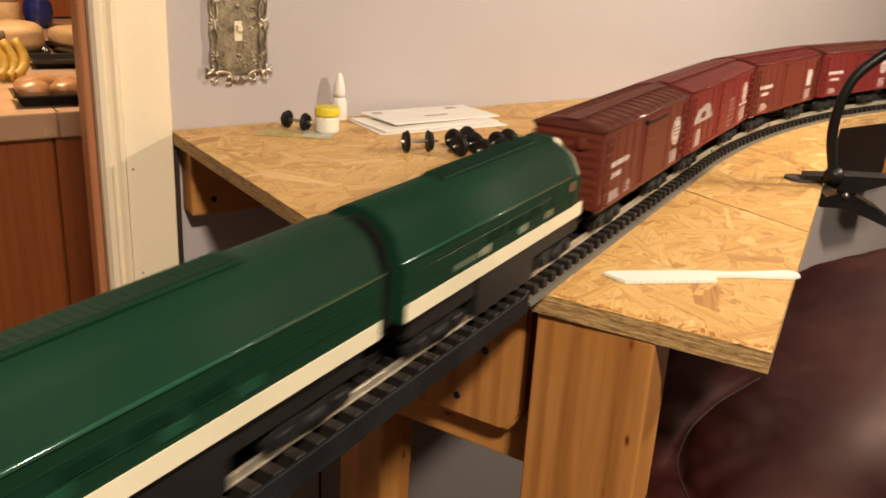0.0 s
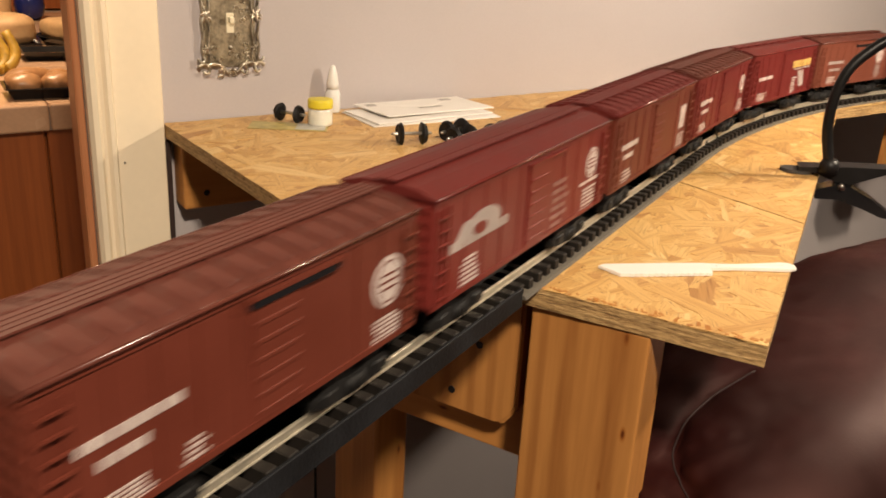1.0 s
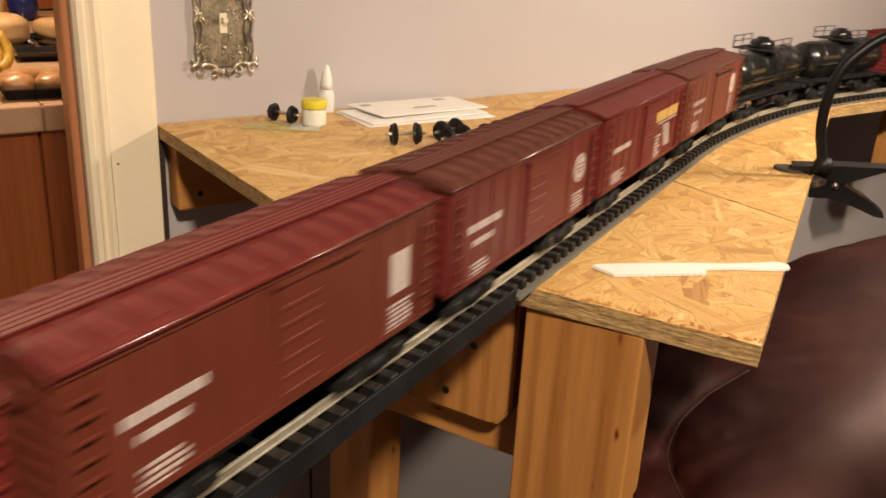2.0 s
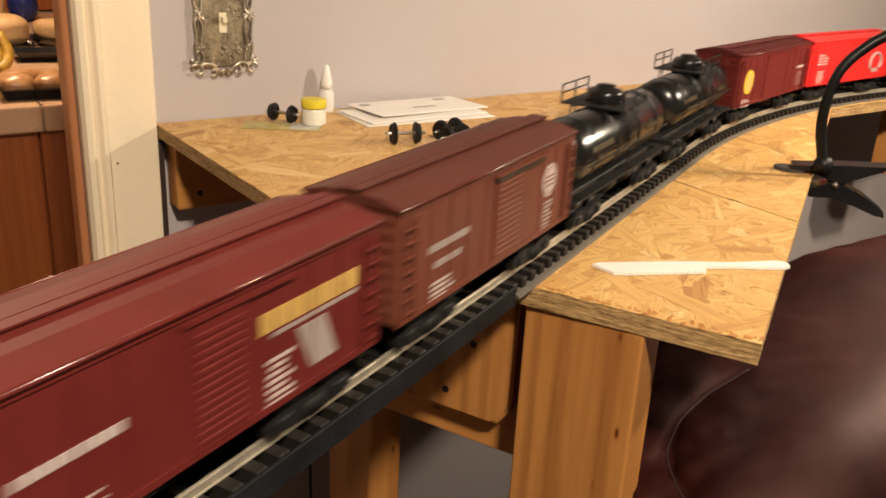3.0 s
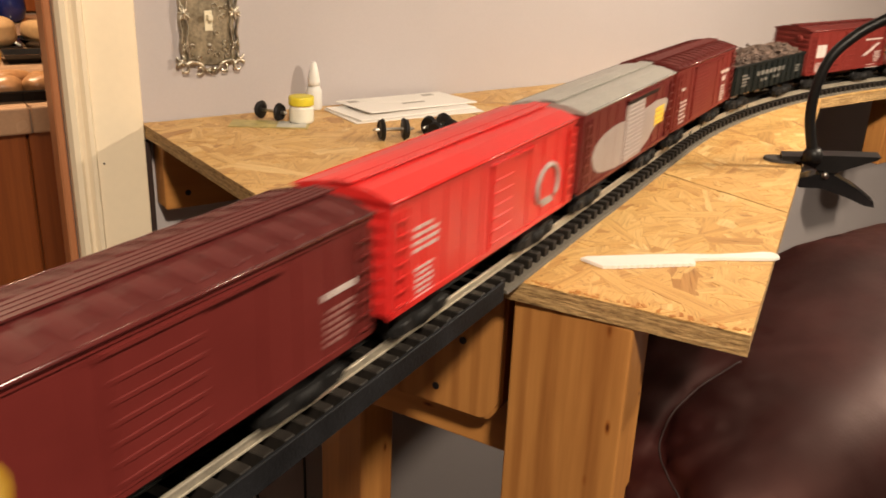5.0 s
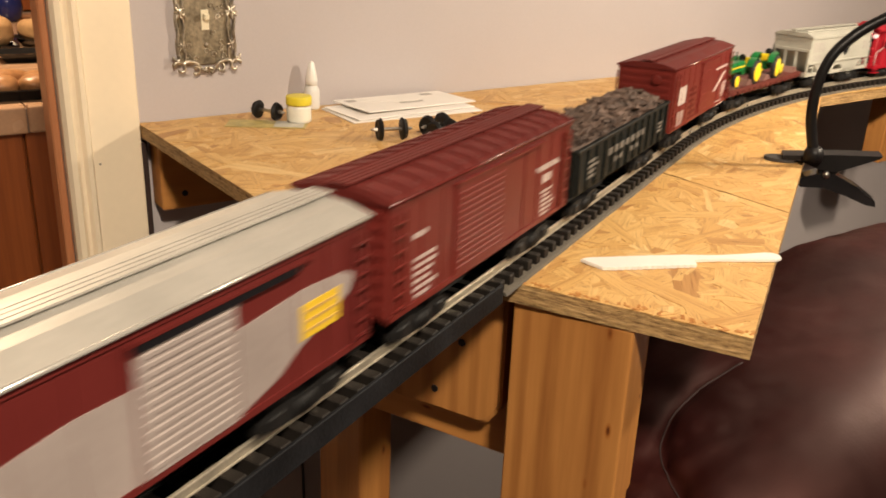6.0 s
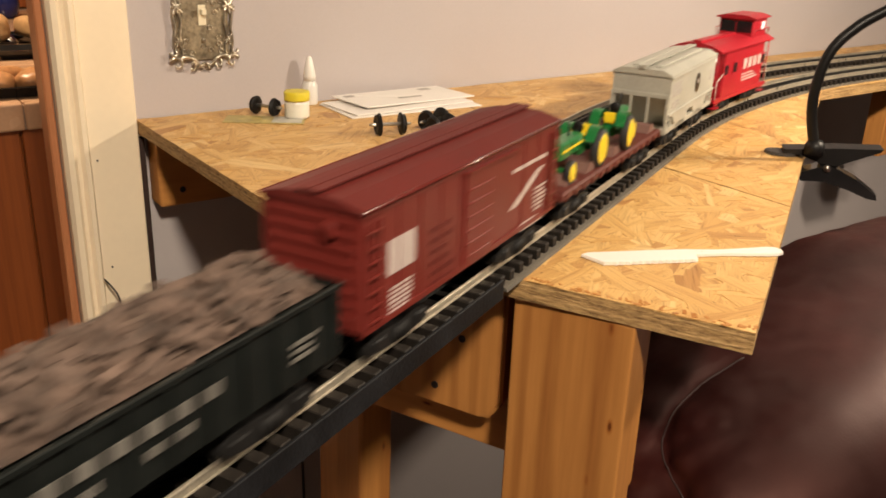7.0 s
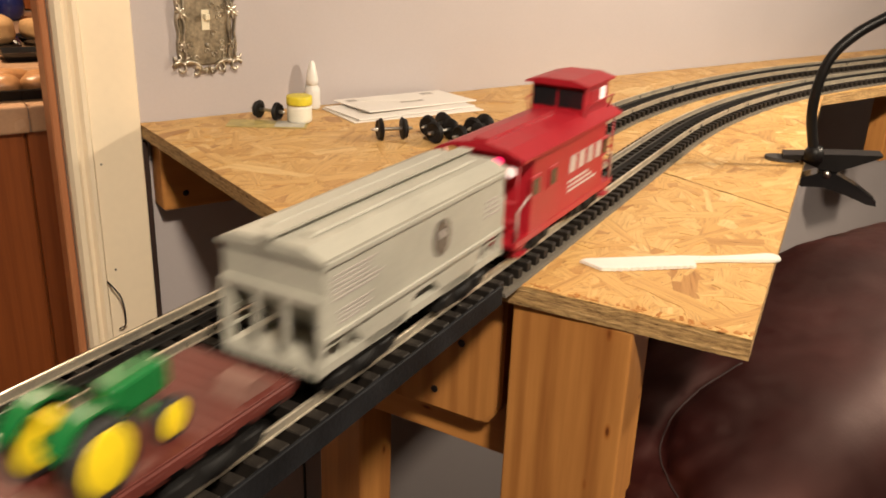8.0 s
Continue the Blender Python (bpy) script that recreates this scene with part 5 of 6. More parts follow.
def tank_car(label, L):
    car = thing("tank_car", label, "tank car")
    h = L / 2
    R, zc = 0.0285, 0.049
    part("frame", boxes((-h, h, -0.014, 0.014, DECK - 0.002, DECK + 0.004), (-h, -h + 0.014, -0.031, 0.031, DECK, DECK + 0.005), (h - 0.014, h, -0.031, 0.031, DECK, DECK + 0.005), bev=0.001), TRUCK, car)
    t = h - 0.012
    part("tank", lathe([(0.004, -t), (R * 0.6, -t + 0.002), (R * 0.9, -t + 0.007), (R, -t + 0.013), (R, t - 0.013), (R * 0.9, t - 0.007), (R * 0.6, t - 0.002), (0.004, t)], 36, "x", (0, 0, zc)), TANK, car)
    for x in (-0.085, -0.03, 0.03, 0.085):
        part("tank_band", lathe([(R, x - 0.002), (R + 0.0007, x - 0.0018), (R + 0.0007, x + 0.0018), (R, x + 0.002)], 36, "x", (0, 0, zc)), TANK, car)
    part("dome", lathe([(0.0175, -0.006), (0.0175, 0.010), (0.015, 0.014), (0.009, 0.0155), (0.009, 0.018), (0.003, 0.019)], 26, "z", (0, 0, zc + R)), TANK, car)
    pz = zc + R + 0.001
    part("platform", boxes((-0.034, 0.034, 0.015, 0.030, pz, pz + 0.0015), (-0.034, 0.034, -0.030, -0.015, pz, pz + 0.0015), (-0.034, -0.019, -0.0149, 0.0149, pz, pz + 0.0015), (0.019, 0.034, -0.0149, 0.0149, pz, pz + 0.0015)), TRUCK, car)
    for sy in (-1, 1):
        bm = bmesh.new()
        for x in (-0.033, 0.0, 0.033):
            box(bm, x - 0.0006, x + 0.0006, sy * 0.0295 - 0.0006, sy * 0.0295 + 0.0006, pz, pz + 0.017)
        for z in (0.009, 0.0165):
            box(bm, -0.033, 0.033, sy * 0.0295 - 0.0006, sy * 0.0295 + 0.0006, pz + z, pz + z + 0.0011)
        part("railing", bm, TRUCK, car)
        part("handrail", tube([(-t + 0.01, sy * (R + 0.003), zc - 0.004), (t - 0.01, sy * (R + 0.003), zc - 0.004)], 0.0009, 6), TRUCK, car)
        part("walkway", boxes((-h + 0.014, h - 0.014, *sorted((sy * 0.022, sy * 0.031)), DECK + 0.004, DECK + 0.006)), TRUCK, car)
        lad = bmesh.new()
        for dx in (-0.006, 0.006):
            tube([(dx, sy * 0.0305, DECK + 0.005), (dx, sy * 0.0305, pz)], 0.0007, 5, lad)
        for k in range(7):
            tube([(-0.006, sy * 0.0305, DECK + 0.010 + 0.008 * k), (0.006, sy * 0.0305, DECK + 0.010 + 0.008 * k)], 0.0006, 5, lad)
        part("ladder", lad, TRUCK, car)
    # lettering that follows the curve of the tank
    for x0, x1, a0, a1, mt in ((0.045, 0.095, 8, 18, FADED), (-0.09, -0.05, 0, 8, FADED), (0.05, 0.08, -8, -4, FADED)):
        bm = bmesh.new()
        k = 6
        rows = [[bm.verts.new((x, (R + 0.0005) * math.cos(radians(a0 + (a1 - a0) * i / k)), zc + (R + 0.0005) * math.sin(radians(a0 + (a1 - a0) * i / k)))) for i in range(k + 1)] for x in (x0, x1)]
        inner = [[bm.verts.new((x, (R - 0.0005) * math.cos(radians(a0 + (a1 - a0) * i / k)), zc + (R - 0.0005) * math.sin(radians(a0 + (a1 - a0) * i / k)))) for i in range(k + 1)] for x in (x0, x1)]
        for i in range(k):
            bm.faces.new((rows[0][i], rows[0][i + 1], rows[1][i + 1], rows[1][i]))
        for a in (0, k):
            bm.faces.new((rows[0][a], rows[1][a], inner[1][a], inner[0][a]))
        for e in (0, 1):
            for i in range(k):
                bm.faces.new((rows[e][i], rows[e][i + 1], inner[e][i + 1], inner[e][i]))
        part("lettering", bm, mt, car, "faded gold lettering")
    for x in (-0.03, 0.02):
        part("air_tank", lathe([(0.003, x - 0.014), (0.007, x - 0.012), (0.007, x + 0.012), (0.003, x + 0.014)], 14, "x", (0, 0.016, 0.008)), TRUCK, car)
    running_gear(car, h)
    return car


def gondola(label, L):
    car = thing("gondola", label, "gondola car")
    SPAN[0] = 1.0
    h, top = L / 2, 0.053
    part("floor", boxes((-h, h, -SIDE, SIDE, DECK, DECK + 0.003)), GONDOLA, car)
    for sy in (-1, 1):
        bm = boxes((-h, h, *sorted((sy * (SIDE - 0.0015), sy * SIDE)), DECK + 0.003, top))
        for k in range(13):
            x = -h + 0.006 + k * (L - 0.012) / 12
            box(bm, x - 0.0015, x + 0.0015, *sorted((sy * SIDE, sy * (SIDE + 0.0022))), DECK + 0.001, top - 0.003, 0.0004)
        box(bm, -h, h, *sorted((sy * (SIDE - 0.0018), sy * (SIDE + 0.0024))), top - 0.003, top, 0.0005)
        part("side", bm, GONDOLA, car)
    for sx in (-1, 1):
        bm = boxes((*sorted((sx * (h - 0.0016), sx * h)), -SIDE + 0.0016, SIDE - 0.0016, DECK + 0.003, top))
        for k in range(4):
            box(bm, *sorted((sx * h, sx * (h + 0.0015))), -SIDE + 0.004, SIDE - 0.004, DECK + 0.008 + 0.008 * k, DECK + 0.012 + 0.008 * k)
        part("end", bm, GONDOLA, car)
    for k in range(7):
        x = 0.058 - 0.0160 * k
        mark(car, x - 0.009, x, 0.034, 0.040, DULL, SIDE + 0.0020)
        if k % 3:
            mark(car, x - 0.008, x, 0.025, 0.029, DULL, SIDE + 0.0020)
    lines(car, 0.085, 0.11, 0.024, 0.040, 3, DULL, SIDE + 0.0020)
    lines(car, -0.115, -0.095, 0.026, 0.036, 2, DULL, SIDE + 0.0020)
    part("underframe", boxes((-h + 0.01, h - 0.01, -0.012, 0.012, 0.008, DECK)), TRUCK, car)
    running_gear(car, h)
    return car


def scrap_load(L):
    h = L / 2
    bm = bmesh.new()
    nx, ny = 60, 14
    grid = [[bm.verts.new((-h + 0.003 + (L - 0.006) * i / nx, -0.0295 + 0.059 * j / ny, 0.050 + 0.012 * math.sin(math.pi * j / ny) ** 0.7 * (0.6 + 0.6 * noise.noise(Vector((i * 0.16, j * 0.2, 3)))) + 0.004 * noise.noise(Vector((i * 0.7, j * 0.7, 0))))) for j in range(ny + 1)] for i in range(nx + 1)]
    for i in range(nx):
        for j in range(ny):
            bm.faces.new((grid[i][j], grid[i + 1][j], grid[i + 1][j + 1], grid[i][j + 1]))
    rnd = random.Random(3)
    for k in range(420):
        sub = bmesh.new()
        a, b, c = rnd.uniform(0.002, 0.009), rnd.uniform(0.0008, 0.004), rnd.uniform(0.0004, 0.002)
        box(sub, -a, a, -b, b, -c, c)
        y = rnd.uniform(-0.026, 0.026)
        z = 0.052 + 0.010 * math.cos(y / 0.0295 * 1.5) + rnd.uniform(-0.002, 0.004)
        bmesh.ops.transform(sub, matrix=pose(rnd.uniform(-h + 0.012, h - 0.012), y, z, rnd.uniform(-40, 40), rnd.uniform(-35, 35), rnd.uniform(0, 180)), verts=sub.verts[:])
        pour(sub, bm)
    box(bm, -h + 0.003, h - 0.003, -0.029, 0.029, DECK + 0.0032, 0.0485)
    return tagged(new("scrap_load", mesh_of("scrap_load", bm, SCRAP)), "grey brown scrap heaped in the gondola car", "scrap load", "", "stuff")


def flat_car(label, L):
    car = thing("flatcar", label, "flatcar")
    h = L / 2
    bm = boxes((-h, h, -0.0325, 0.0325, DECK - 0.001, DECK + 0.0055), bev=0.0008)
    for k in range(14):
        x = -h + 0.008 + k * (L - 0.016) / 13
        for sy in (-1, 1):
            box(bm, x - 0.002, x + 0.002, *sorted((sy * 0.0325, sy * 0.0342)), DECK - 0.001, DECK + 0.0042, 0.0004)
    part("deck", bm, FLATRED, car)
    n = 34
    for k in range(n):
        x = -h + 0.003 + k * (L - 0.006) / n
        part("plank", shared("plank:%0.3f" % L, lambda: boxes((0.0003, (L - 0.006) / n - 0.0003, -0.0318, 0.0318, 0, 0.0012), bev=0.0003), FLATRED), None, car).location = (x, 0, DECK + 0.0055)
    for x in (0.108, 0.062, -0.006, -0.118):
        bm = bmesh.new()
        prism([(x - 0.012, DECK + 0.0068), (x + 0.012, DECK + 0.0068), (x + 0.006, DECK + 0.0145), (x - 0.003, DECK + 0.0145)], 0.010, 0.028, "y", bm)
        part("wheel_chock", bm, plain("chock_pink", (0.17, 0.085, 0.068), 0.6) if x == 0.108 else bpy.data.materials["chock_pink"], car)
    part("underframe", boxes((-h + 0.02, h - 0.02, -0.014, 0.014, 0.007, DECK - 0.001), (-0.05, 0.05, -0.020, 0.020, 0.005, DECK - 0.001)), TRUCK, car)
    running_gear(car, h)
    return car


def tractor(front):
    tr = thing("toy_tractor", "green toy farm tractor with yellow wheels riding the flatcar", "toy tractor", None, "tractors on the flatcar")
    bm = boxes((0.006, front + 0.007, -0.0072, 0.0072, 0.018, 0.033), bev=0.0025, seg=3)
    part("hood", bm, TRACTOR, tr)
    part("grille", boxes((front + 0.007, front + 0.0095, -0.0062, 0.0062, 0.019, 0.031), bev=0.0008), TRACTOR, tr)
    part("transmission", boxes((-0.018, 0.008, -0.006, 0.006, 0.012, 0.024), bev=0.0015), TRACTOR, tr)
    part("hood_stripe", boxes((0.008, front + 0.005, 0.0071, 0.0078, 0.0250, 0.0268)), TRYELLOW, tr)
    part("exhaust", tube([(0.026, 0, 0.032), (0.026, 0, 0.046)], 0.0011, 8), BLACK, tr)
    part("steering_wheel", lathe([(0.0045, 0.0), (0.0052, 0.0007), (0.0045, 0.0014)], 14, "x", (0.001, 0, 0.036)), BLACK, tr)
    part("steering_post", tube([(0.006, 0, 0.030), (0.001, 0, 0.036)], 0.0008, 6), BLACK, tr)
    part("seat", boxes((-0.018, -0.008, -0.0055, 0.0055, 0.0245, 0.0270), (-0.0195, -0.0165, -0.0055, 0.0055, 0.0245, 0.035), bev=0.001), TRYELLOW, tr, "yellow seat")
    for sy in (-1, 1):
        fm = bmesh.new()
        prof = [(-0.012 + 0.0195 * math.cos(radians(a)), 0.0165 + 0.0195 * math.sin(radians(a))) for a in range(25, 156, 10)]
        inner = [(-0.012 + 0.0182 * math.cos(radians(a)), 0.0165 + 0.0182 * math.sin(radians(a))) for a in range(155, 24, -10)]
        prism(prof + inner, *sorted((sy * 0.0075, sy * 0.0165)), "y", fm)
        part("fender", fm, TRACTOR, tr)
        for nm, x, r, y, w in (("rear_wheel", -0.012, 0.0165, 0.0165, 0.0072), ("front_wheel", front, 0.0098, 0.0135, 0.0046)):
            wh = part(nm, lathe([(r * 0.80, -w / 2), (r * 0.95, -w / 2), (r, -w / 4), (r, w / 4), (r * 0.95, w / 2), (r * 0.80, w / 2)], 26, "y"), TYRE, tr)
            wh.location = (x, sy * y, r)
            part("rim", lathe([(r * 0.15, -w * 0.62), (r * 0.3, -w * 0.60), (r * 0.45, -w * 0.53), (r * 0.74, -w * 0.56), (r * 0.80, -w * 0.50), (r * 0.80, w * 0.50), (r * 0.74, w * 0.56), (r * 0.45, w * 0.53), (r * 0.3, w * 0.60), (r * 0.15, w * 0.62)], 24, "y"), TRYELLOW, wh, "yellow wheel rim")
    part("front_axle", boxes((front - 0.002, front + 0.002, -0.0125, 0.0125, 0.0085, 0.0115)), TRACTOR, tr)
    part("rear_axle", boxes((-0.0145, -0.0095, -0.0145, 0.0145, 0.014, 0.019)), TRACTOR, tr)
    return tr


def hopper(label, L):
    car = thing("covered_hopper", label, "hopper car")
    SPAN[0] = 1.0
    h = L / 2
    W = 0.0320
    # the ends slope in under the roof
    body = [(-h + 0.004, 0.056), (-h + 0.046, 0.0125), (-0.024, 0.0125), (-0.010, 0.026), (0.010, 0.026), (0.024, 0.0125), (h - 0.046, 0.0125), (h - 0.004, 0.056), (h - 0.004, 0.0745), (-h + 0.004, 0.0745)]
    part("body", prism(body, -W + 0.001, W - 0.001, "y"), HOPPERGREY, car)
    for sy in (-1, 1):
        bm = prism([(-h + 0.004, 0.032), (h - 0.004, 0.032), (h - 0.004, 0.0748), (-h + 0.004, 0.0748)], *sorted((sy * (W - 0.0009), sy * W)), "y")
        for z in (0.032, 0.0714):
            box(bm, -h + 0.004, h - 0.004, *sorted((sy * W, sy * (W + 0.0016))), z, z + 0.0032, 0.0004)
        part("side_sheet", bm, HOPPERGREY, car)
        part("sill", boxes((-h, h, *sorted((sy * 0.026, sy * 0.031)), DECK, DECK + 0.005)), HOPPERGREY, car)
        for sx in (-1, 1):
            bm = bmesh.new()
            for x in (h - 0.0055, h - 0.024):
                box(bm, *sorted((sx * x - 0.001, sx * x + 0.001)), *sorted((sy * 0.028, sy * 0.031)), DECK + 0.005, 0.056)
            for z in (0.026, 0.036, 0.046):
                box(bm, *sorted((sx * (h - 0.0055), sx * (h - 0.024))), *sorted((sy * 0.0285, sy * 0.0298)), z, z + 0.0011)
            part("ladder", bm, HOPPERGREY, car)
        for sx in (-1, 1):
            bm = bmesh.new()
            for x in (0.028, 0.053):
                prism([(sx * (x - 0.004), 0.0128), (sx * (x + 0.017), 0.0128), (sx * (x + 0.010), 0.0045), (sx * (x + 0.002), 0.0045)], *sorted((sy * 0.004, sy * 0.024)), "y", bm)
            part("discharge_chute", bm, HOPPERGREY, car)
    roof = [(-W - 0.001, 0.0747), (-W - 0.001, 0.0765), (-0.022, 0.0812), (0.022, 0.0812), (W + 0.001, 0.0765), (W + 0.001, 0.0747)]
    part("roof", prism(roof, -h + 0.002, h - 0.002), HOPPERGREY, car)
    for sy in (-1, 1):
        part("hatch", boxes((-h + 0.018, h - 0.018, *sorted((sy * 0.0085, sy * 0.0165)), 0.0808, 0.0832), bev=0.001), HOPPERGREY, car)
    part("roof_walk", boxes((-h, h, -0.0045, 0.0045, 0.0838, 0.0850), (-h, -h + 0.003, -0.003, 0.003, 0.0812, 0.0838), (h - 0.003, h, -0.003, 0.003, 0.0812, 0.0838), (-0.002, 0.002, -0.003, 0.003, 0.0812, 0.0838)), HOPPERGREY, car)
    for sx in (-1, 1):
        bm = boxes((*sorted((sx * (h - 0.001), sx * (h - 0.004))), -W, W, DECK, DECK + 0.006), (*sorted((sx * (h - 0.001), sx * (h - 0.004))), -W, W, 0.052, 0.056))
        for y in (-0.031, -0.0095, 0.0095, 0.0305):
            box(bm, *sorted((sx * (h - 0.001), sx * (h - 0.004))), y - 0.0012, y + 0.0012, DECK + 0.006, 0.0520)
        part("end_frame", bm, HOPPERGREY, car)
        part("end_platform", boxes((*sorted((sx * h, sx * (h - 0.040))), -0.030, 0.030, DECK, DECK + 0.002)), HOPPERGREY, car)
    disc(car, -0.016, 0.053, 0.0095, 0.0115, DARKGAP, W + 0.0001)
    mark(car, -0.020, -0.014, 0.053, 0.058, INK, W + 0.0006, 0.002, "emblem")
    lines(car, 0.048, 0.095, 0.052, 0.066, 4, INK, W)
    lines(car, 0.06, 0.09, 0.038, 0.046, 3, INK, W)
    lines(car, -0.10, -0.075, 0.048, 0.060, 3, INK, W)
    running_gear(car, h, 0.0075)
    return car


def caboose(label, L):
    car = thing("caboose", label, "caboose")
    SPAN[0] = 1.0
    h = L / 2
    b = h - 0.026
    W = 0.0315
    bm = boxes((-b, b, -W, W, DECK, 0.077), bev=0.001)
    part("body", bm, CABRED, car)
    arch = [(-W - 0.004, 0.0765), (-W - 0.004, 0.0785), (-0.022, 0.0845), (-0.008, 0.0872), (0.008, 0.0872), (0.022, 0.0845), (W + 0.004, 0.0785), (W + 0.004, 0.0765), (0.022, 0.0820), (-0.022, 0.0820)]
    part("roof", prism(arch, -h - 0.001, h + 0.001), CABRED, car)
    part("roof_walk", boxes((-h, -0.098, -0.0055, 0.0055, 0.0872, 0.0902)), CABRED, car)
    part("roof_walk", boxes((-0.024, h, -0.0055, 0.0055, 0.0872, 0.0902)), CABRED, car)
    # cupola behind the middle
    c0, c1 = -0.096, -0.038
    bm = boxes((c0, c1, -0.024, 0.024, 0.078, 0.108), bev=0.001)
    cu = part("cupola", bm, CABRED, car)
    part("cupola_roof", prism([(-0.028, 0.1078), (-0.028, 0.1095), (-0.014, 0.1130), (0.014, 0.1130), (0.028, 0.1095), (0.028, 0.1078)], c0 - 0.005, c1 + 0.005), CABRED, cu)
    for sy in (-1, 1):
        for x in (-0.081, -0.057):
            part("window", boxes((x - 0.0062, x + 0.0062, *sorted((sy * 0.0235, sy * 0.0246)), 0.091, 0.103), bev=0.0005), WHITELAMP if x == -0.081 else CABRED, cu)
        part("grab_rail", tube([(c0, sy * 0.0255, 0.083), (c0 - 0.003, sy * 0.028, 0.094), (c1, sy * 0.028, 0.094), (c1, sy * 0.0255, 0.083)], 0.0007, 6), CABRED, cu)
    for sx, x in ((1, c1), (-1, c0)):
        for y in (-0.0115, 0.0115):
            part("window", boxes((*sorted((x - sx * 0.0005, x + sx * 0.0008)), y - 0.0105, y + 0.0105, 0.0895, 0.1045)), DARKGAP, cu)
    for sy in (-1, 1):
        for x in (0.074, 0.040, -0.076):
            w = part("window", boxes((x - 0.0085, x + 0.0085, *sorted((sy * (W - 0.0006), sy * (W + 0.0010))), 0.044, 0.061), bev=0.0004), CABRED, car)
            part("pane", boxes((x - 0.0062, x + 0.0062, *sorted((sy * (W + 0.0008), sy * (W + 0.0013))), 0.0465, 0.0585)), DARKGAP, w)
        part("sill", boxes((-h, h, *sorted((sy * (W - 0.002), sy * (W + 0.0008))), DECK - 0.001, DECK + 0.004)), CABRED, car)
    for k, x in enumerate((0.004, -0.016, -0.036, -0.056)):
        mark(car, x - 0.012, x, 0.046, 0.060, LETTER, W)
    lines(car, -0.060, 0.006, 0.030, 0.040, 2, None, W)
    for sx in (-1, 1):
        part("platform", boxes((*sorted((sx * b, sx * h)), -W, W, DECK - 0.001, DECK + 0.003)), CABRED, car)
        bm = bmesh.new()
        for y in (-0.030, -0.010, 0.010, 0.030):
            tube([(sx * (h - 0.003), y, DECK + 0.003), (sx * (h - 0.003), y, 0.046 if abs(y) < 0.02 else 0.077)], 0.0009, 6, bm)
        for z in (0.032, 0.046):
            tube([(sx * (h - 0.003), -0.030, z), (sx * (h - 0.003), 0.030, z)], 0.0009, 6, bm)
        part("end_railing", bm, CABRED, car)
        for sy in (-1, 1):
            bm = boxes((*sorted((sx * (h - 0.022), sx * (h - 0.006))), *sorted((sy * 0.024, sy * 0.033)), 0.004, 0.0055), (*sorted((sx * (h - 0.022), sx * (h - 0.006))), *sorted((sy * 0.026, sy * 0.031)), 0.0085, 0.010))
            part("step", bm, CABRED, car)
            rail = tube([(sx * (h - 0.004), sy * 0.0315, DECK + 0.003), (sx * (h - 0.004), sy * 0.0315, 0.04), (sx * (b + 0.002), sy * 0.0315, 0.048)], 0.0008, 6)
            part("hand_rail", rail, LETTER, car, "white hand rail")
        part("door", boxes((*sorted((sx * b, sx * (b + 0.001))), -0.009, 0.009, DECK + 0.004, 0.066)), DARKGAP, car)
    part("marker_lamp", lathe([(0.0042, -0.003), (0.0050, 0.0), (0.0042, 0.004), (0.002, 0.005)], 14, "x", (h - 0.004, 0.012, 0.072)), REDLAMP, car, "glowing red marker lamp")
    part("lamp_housing", boxes((h - 0.010, h - 0.0045, 0.018, 0.026, 0.063, 0.071), bev=0.002), WHITELAMP, car)
    part("underframe", boxes((-b, b, -0.012, 0.012, 0.007, DECK), (-0.04, 0.03, -0.022, 0.022, 0.005, DECK)), TRUCK, car)
    running_gear(car, h, 0.005)
    return car


# gaps between cars along the line at the start, front to rear
GAPS = [-0.205, 0.130, 0.433, 0.695, 0.998, 1.270, 1.537, 1.803, 2.075, 2.362, 2.643, 2.936, 3.230, 3.520, 3.804, 4.095, 4.378, 4.677, 4.909, 5.140]


